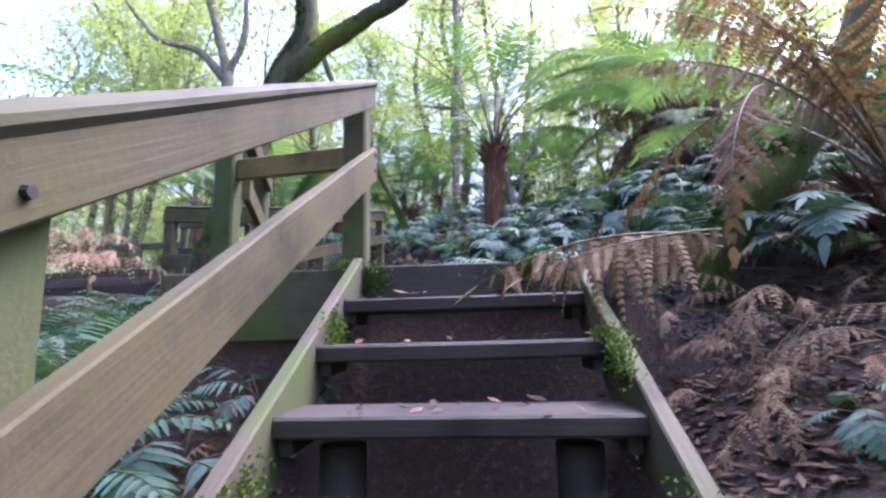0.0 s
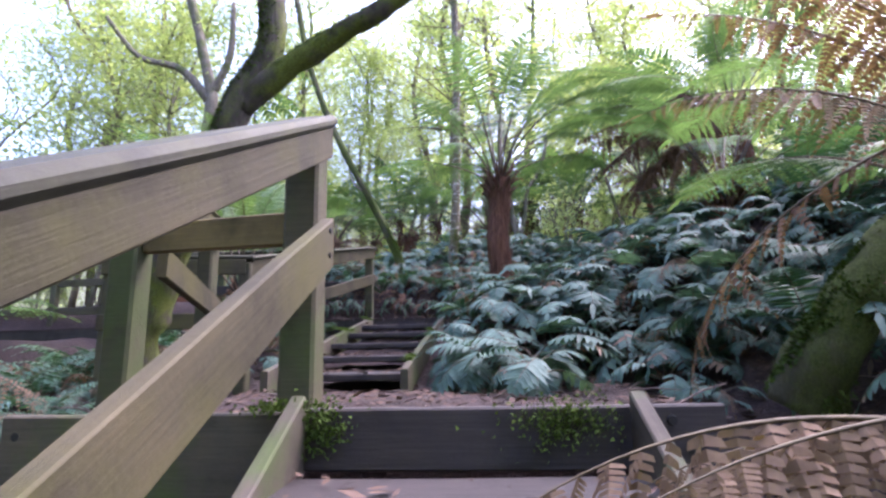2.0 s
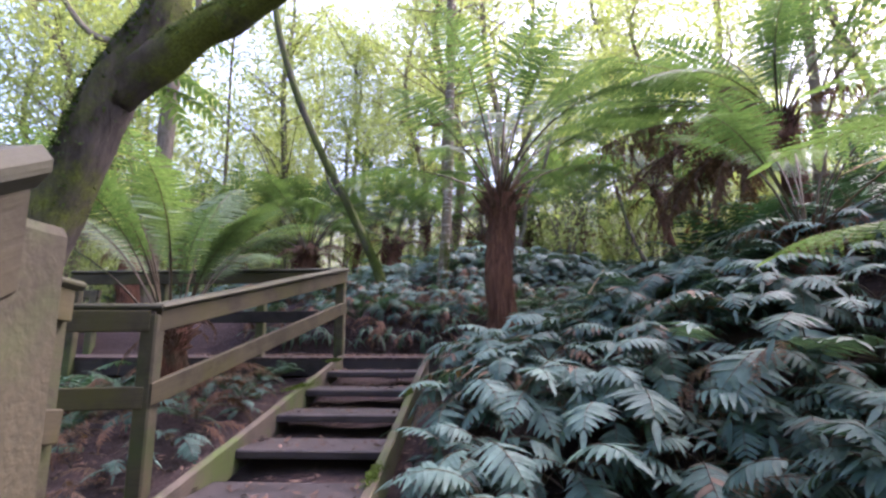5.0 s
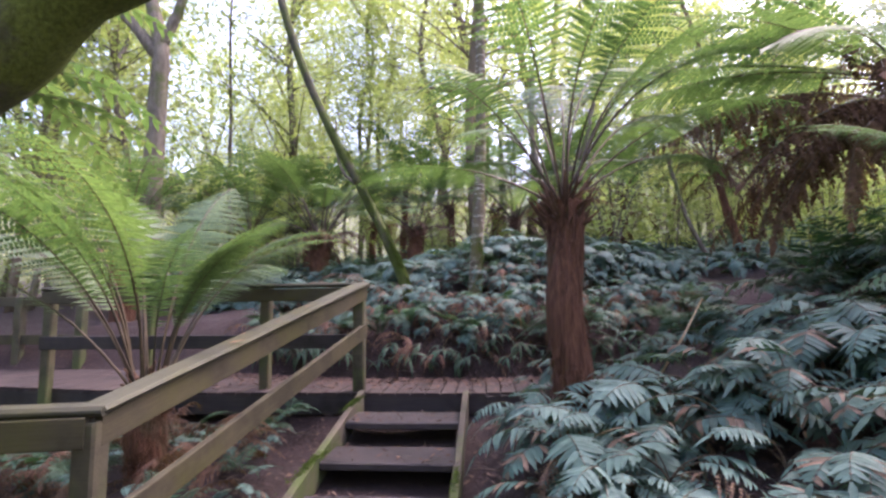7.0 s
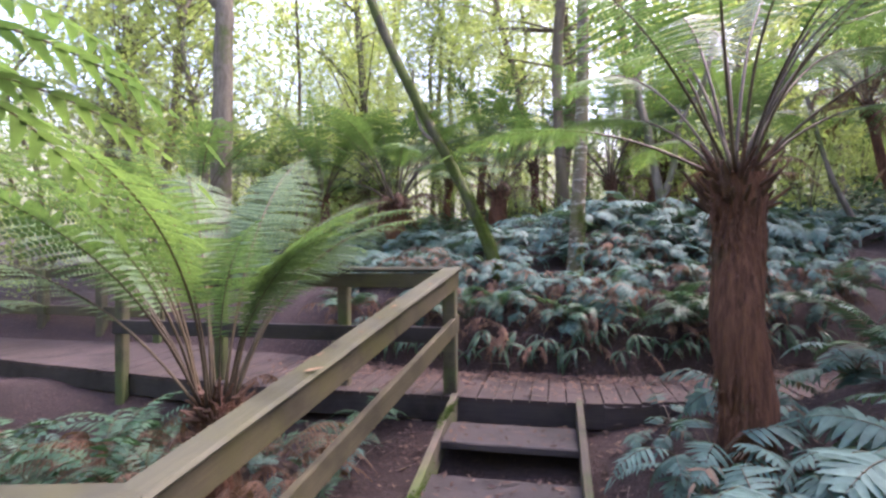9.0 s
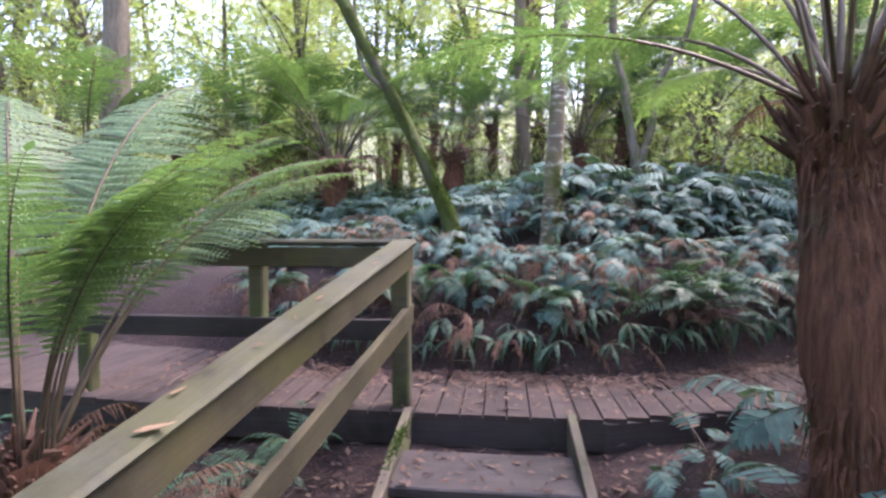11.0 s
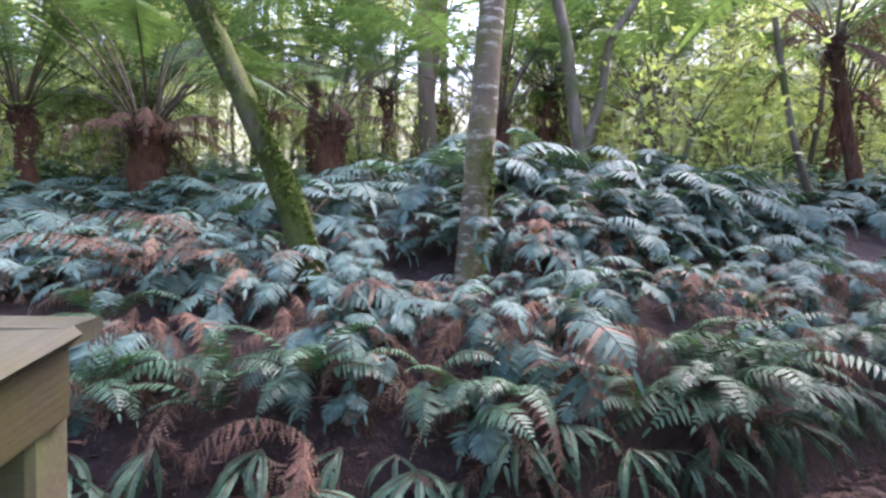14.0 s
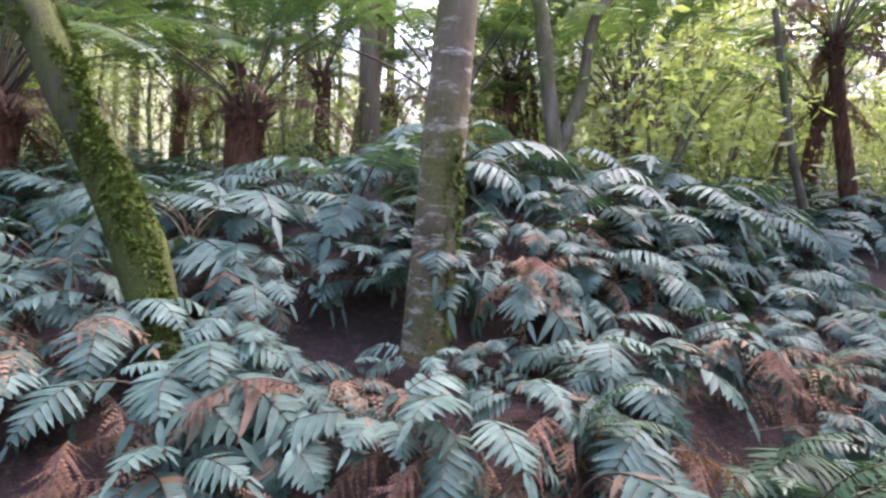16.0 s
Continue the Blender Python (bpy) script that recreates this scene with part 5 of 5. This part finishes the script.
def trunk_moss(parent, pts, r0, r1, n, t0, t1, side):
    """Shaggy moss on one flank of a trunk."""
    o = parent.location
    line = smooth_line([Vector(p) - o for p in pts], 6)
    m = len(line) - 1
    bm = bmesh.new()
    for i in range(n):
        t = rnd.uniform(t0, t1)
        u = t * m
        j = min(m - 1, int(u))
        c = line[j].lerp(line[j + 1], u - j)
        d = Vector((side[0] + rnd.gauss(0, 0.6), side[1] + rnd.gauss(0, 0.6), side[2] + rnd.gauss(0, 0.6)))
        ax = (line[j + 1] - line[j]).normalized()
        d = (d - ax * d.dot(ax)).normalized()
        if noise.noise(c * 3.0 + d * 0.7) < -0.12:
            continue
        p = c + d * (r0 + (r1 - r0) * t ** 0.8) * 0.98
        q = p + d * rnd.uniform(0.006, 0.022) + Vector((rnd.gauss(0, 0.008), rnd.gauss(0, 0.008), rnd.gauss(-0.008, 0.01)))
        w = d.cross(ax + Vector((rnd.gauss(0, 0.5), rnd.gauss(0, 0.5), 0))).normalized() * rnd.uniform(0.004, 0.01)
        bm.faces.new([bm.verts.new(v) for v in (p - w, p + w, q)])
    return part("moss_coat", bm, M_MOSS, parent, "shaggy yellow-green moss")


trunk_moss(grey_tree, [(0.03, 10.9, 1.05), (0.08, 11.0, 1.86), (0.15, 11.1, 3.05), (0.2, 11.2, 4.4), (0.22, 11.3, 6.5), (0.2, 11.4, 9.0)], 0.102, 0.065, 2500, 0.0, 0.3, (0.8, -0.4, 0.2))
trunk_moss(lean_tree, [(-0.72, 10.82, 1.05), (-0.94, 10.95, 1.83), (-1.21, 11.0, 2.46), (-1.53, 11.05, 3.1), (-2.3, 11.15, 4.6), (-2.9, 11.2, 6.2), (-3.3, 11.3, 8.0)], 0.09, 0.055, 9000, 0.08, 0.62, (0.6, -0.5, 0.4))
trunk_moss(moss_tree, [(-1.2, 4.75, 1.95), (-0.76, 4.74, 2.28), (-0.35, 4.72, 2.52), (0.0, 4.7, 2.72), (0.7, 4.7, 3.3), (1.3, 4.8, 4.3)], 0.10, 0.05, 4000, 0.0, 0.7, (-0.3, -0.2, 0.9))
trunk_moss(moss_tree, [(-1.95, 4.85, -0.5), (-1.83, 4.8, 0.2), (-1.7, 4.78, 0.6), (-1.38, 4.75, 1.4), (-1.15, 4.75, 2.04), (-0.95, 4.78, 2.5), (-1.0, 4.8, 3.4), (-0.8, 4.9, 4.6)], 0.15, 0.09, 6000, 0.2, 0.8, (-0.6, -0.5, 0.5))
trunk_moss(log_tree, [(1.98, 3.8, -0.1), (2.05, 3.72, 0.12), (2.25, 3.7, 0.4), (2.6, 3.72, 0.75), (3.0, 3.75, 1.3), (3.5, 3.8, 2.6)], 0.15, 0.10, 6000, 0.0, 0.6, (-0.6, -0.3, 0.7))


# fallen leaves on the upper handrail
for f, off, ln, az, pale in ((0.30, 0.02, 0.055, 20, 1), (0.36, -0.03, 0.03, 70, 1), (0.47, 0.01, 0.025, 10, 1), (0.55, 0.03, 0.02, 120, 0), (0.62, 0.0, 0.04, 80, 1), (0.8, 0.02, 0.03, 40, 0)):
    p = B0.lerp(B1, f) + Vector((off, 0, 0.004))
    ob = thing("fallen_leaf", "pale curled dry leaf lying on the handrail", "leaf", p, "fallen leaves")
    bm = bmesh.new()
    leaflet(bm, Vector((0, 0, 0.002)), Vector((math.cos(radians(az)), math.sin(radians(az)), 0.16)).normalized(), Vector((0, 0, 1)), ln * 2, ln * 0.7, 0, -0.4, 0.0)
    part("blade", bm, M_DEAD, ob)

# ---- moss, litter ----
def moss_patch(at, ext, n, label="bright green moss cushion on damp timber"):
    ob = thing("moss_patch", label, "moss", at, "moss patches")
    bm = bmesh.new()
    for i in range(n):
        p = Vector((rnd.gauss(0, ext[0] * 0.4), rnd.gauss(0, ext[1] * 0.4), rnd.gauss(0, ext[2] * 0.4)))
        d = Vector((rnd.gauss(0, 0.5), -abs(rnd.gauss(0.5, 0.4)), rnd.gauss(0.4, 0.5))).normalized() * rnd.uniform(0.008, 0.02)
        w = d.orthogonal().normalized() * rnd.uniform(0.004, 0.008)
        bm.faces.new([bm.verts.new(v) for v in (p - w, p + w, p + d)])
    tagged(part("moss_tuft", bm, M_MOSS, ob), kind="stuff")
    return ob


for at, ext, n in (((0.06, 2.99, -0.06), (0.10, 0.02, 0.10), 420), ((0.82, 2.995, -0.05), (0.2, 0.02, 0.09), 700), ((-0.08, 2.99, 0.0), (0.14, 0.03, 0.03), 300), ((0.012, 2.5, -0.33), (0.01, 0.2, 0.09), 500), ((1.0, 2.1, -0.42), (0.02, 0.2, 0.1), 700), ((0.99, 1.5, -0.75), (0.02, 0.25, 0.1), 600), ((0.01, 1.7, -0.72), (0.01, 0.2, 0.08), 300), ((1.0, 2.25, -0.36), (0.05, 0.05, 0.03), 300), ((-1.0, 8.4, 0.62), (0.04, 0.4, 0.02), 500), ((-1.0, 7.3, 0.43), (0.04, 0.5, 0.02), 500), ((0.0, 5.5, 0.12), (0.04, 0.3, 0.03), 600), ((0.005, 7.2, 0.4), (0.03, 0.6, 0.02), 400)):
    moss_patch(at, ext, n)

bm = bmesh.new()
for i in range(22000):
    x, y = rnd.uniform(-3.5, 3.8), rnd.uniform(0.0, 10.3)
    if i > 17000:
        x, y = rnd.uniform(1.1, 3.0), rnd.uniform(0.3, 3.6)
    elif i > 14000:
        x = rnd.uniform(-3.0, 2.4)
        y = toe(x) - abs(rnd.gauss(0, 0.25))
    z = ground_z(x, y)
    if near_edge(x) < y < toe(x) and x < 2.2:
        if rnd.random() < 0.35 and i < 14000:
            continue
        z = max(z, 0.637)
    elif -1.0 < x < -0.02 and 5.25 < y < 8.75:
        k = int((y - 5.27) / 0.70)
        if y - 5.27 - 0.7 * k < 0.43 and 0 <= k < 5:
            z = 0.012 + 0.125 * k
    elif 0 < x < 1.0 and y < 2.95:
        k = int((3.0 - y) / RUN_A) + 1
        z = -RISE_A * k + 0.003
        if (y - (3.0 - RUN_A * k)) > 0.27 or rnd.random() < 0.5:
            continue
    c = Vector((x, y, z + rnd.uniform(0.002, 0.025)))
    a = rnd.uniform(0, 6.28)
    u = Vector((math.cos(a), math.sin(a), rnd.uniform(-0.35, 0.35))).normalized()
    v = u.cross(Vector((rnd.uniform(-0.4, 0.4), rnd.uniform(-0.4, 0.4), 1))).normalized()
    s, wd = rnd.uniform(0.012, 0.042), rnd.uniform(0.25, 0.5)
    bm.faces.new([bm.verts.new(p) for p in (c - u * s, c + v * s * wd + u * s * 0.1, c + u * s, c - v * s * wd + u * s * 0.1)])
ob = part("leaf_litter", bm, M_LITTER, None)
tagged(ob, "scattered brown and tan fallen leaves on the ground", "leaf litter", kind="stuff")
bm = bmesh.new()
for i in range(500):
    x, y = rnd.uniform(-3.2, 3.5), rnd.uniform(0.5, 10.8)
    if (0 < x < 1.05 and y < 3) or (-1.05 < x < 0.05 and 5 < y < 8.8):
        continue
    z = ground_z(x, y)
    if near_edge(x) < y < toe(x) and x < 2.2:
        z = 0.64
    a, l = rnd.uniform(0, 6.28), rnd.uniform(0.06, 0.3)
    p = Vector((x, y, z + 0.01))
    d = Vector((math.cos(a), math.sin(a), rnd.uniform(-0.05, 0.25)))
    tube(bm, [p, p + d * l * 0.5 + Vector((0, 0, 0.01)), p + d * l], [0.004, 0.0035, 0.002], 4)
ob = part("twigs", bm, M_TWIG, None)
tagged(ob, "thin dead twigs lying on the ground", "twigs", kind="stuff")

# ---- pieces of the boardwalk, last ----
PW = 0.148
plank_meshes = {}
for i in range(76):
    x = -8.9 + i * PW
    ln = round(toe(x) + 0.15 - near_edge(x) - 0.0, 1)
    if ln not in plank_meshes:
        bm = bmesh.new()
        prof = [(-0.07, 0), (0.07, 0), (0.07, 0.034), (0.064, 0.04), (-0.064, 0.04), (-0.07, 0.034)]
        r0 = [bm.verts.new((0, a, b)) for a, b in prof]
        r1 = [bm.verts.new((ln, a, b)) for a, b in prof]
        for k in range(6):
            bm.faces.new((r0[k], r0[(k + 1) % 6], r1[(k + 1) % 6], r1[k]))
        bm.faces.new(r0[::-1])
        bm.faces.new(r1)
        bmesh.ops.recalc_face_normals(bm, faces=bm.faces)
        plank_meshes[ln] = mesh_of("plank", bm, M_DECK)
    piece("plank", plank_meshes[ln], boardwalk, Matrix.Translation(Vector((x, near_edge(x) - 0.03, 0.597 + rnd.uniform(-0.003, 0.002))) - boardwalk.location) @ Matrix.Rotation(radians(90 + rnd.uniform(-0.4, 0.4)), 4, 'Z'))
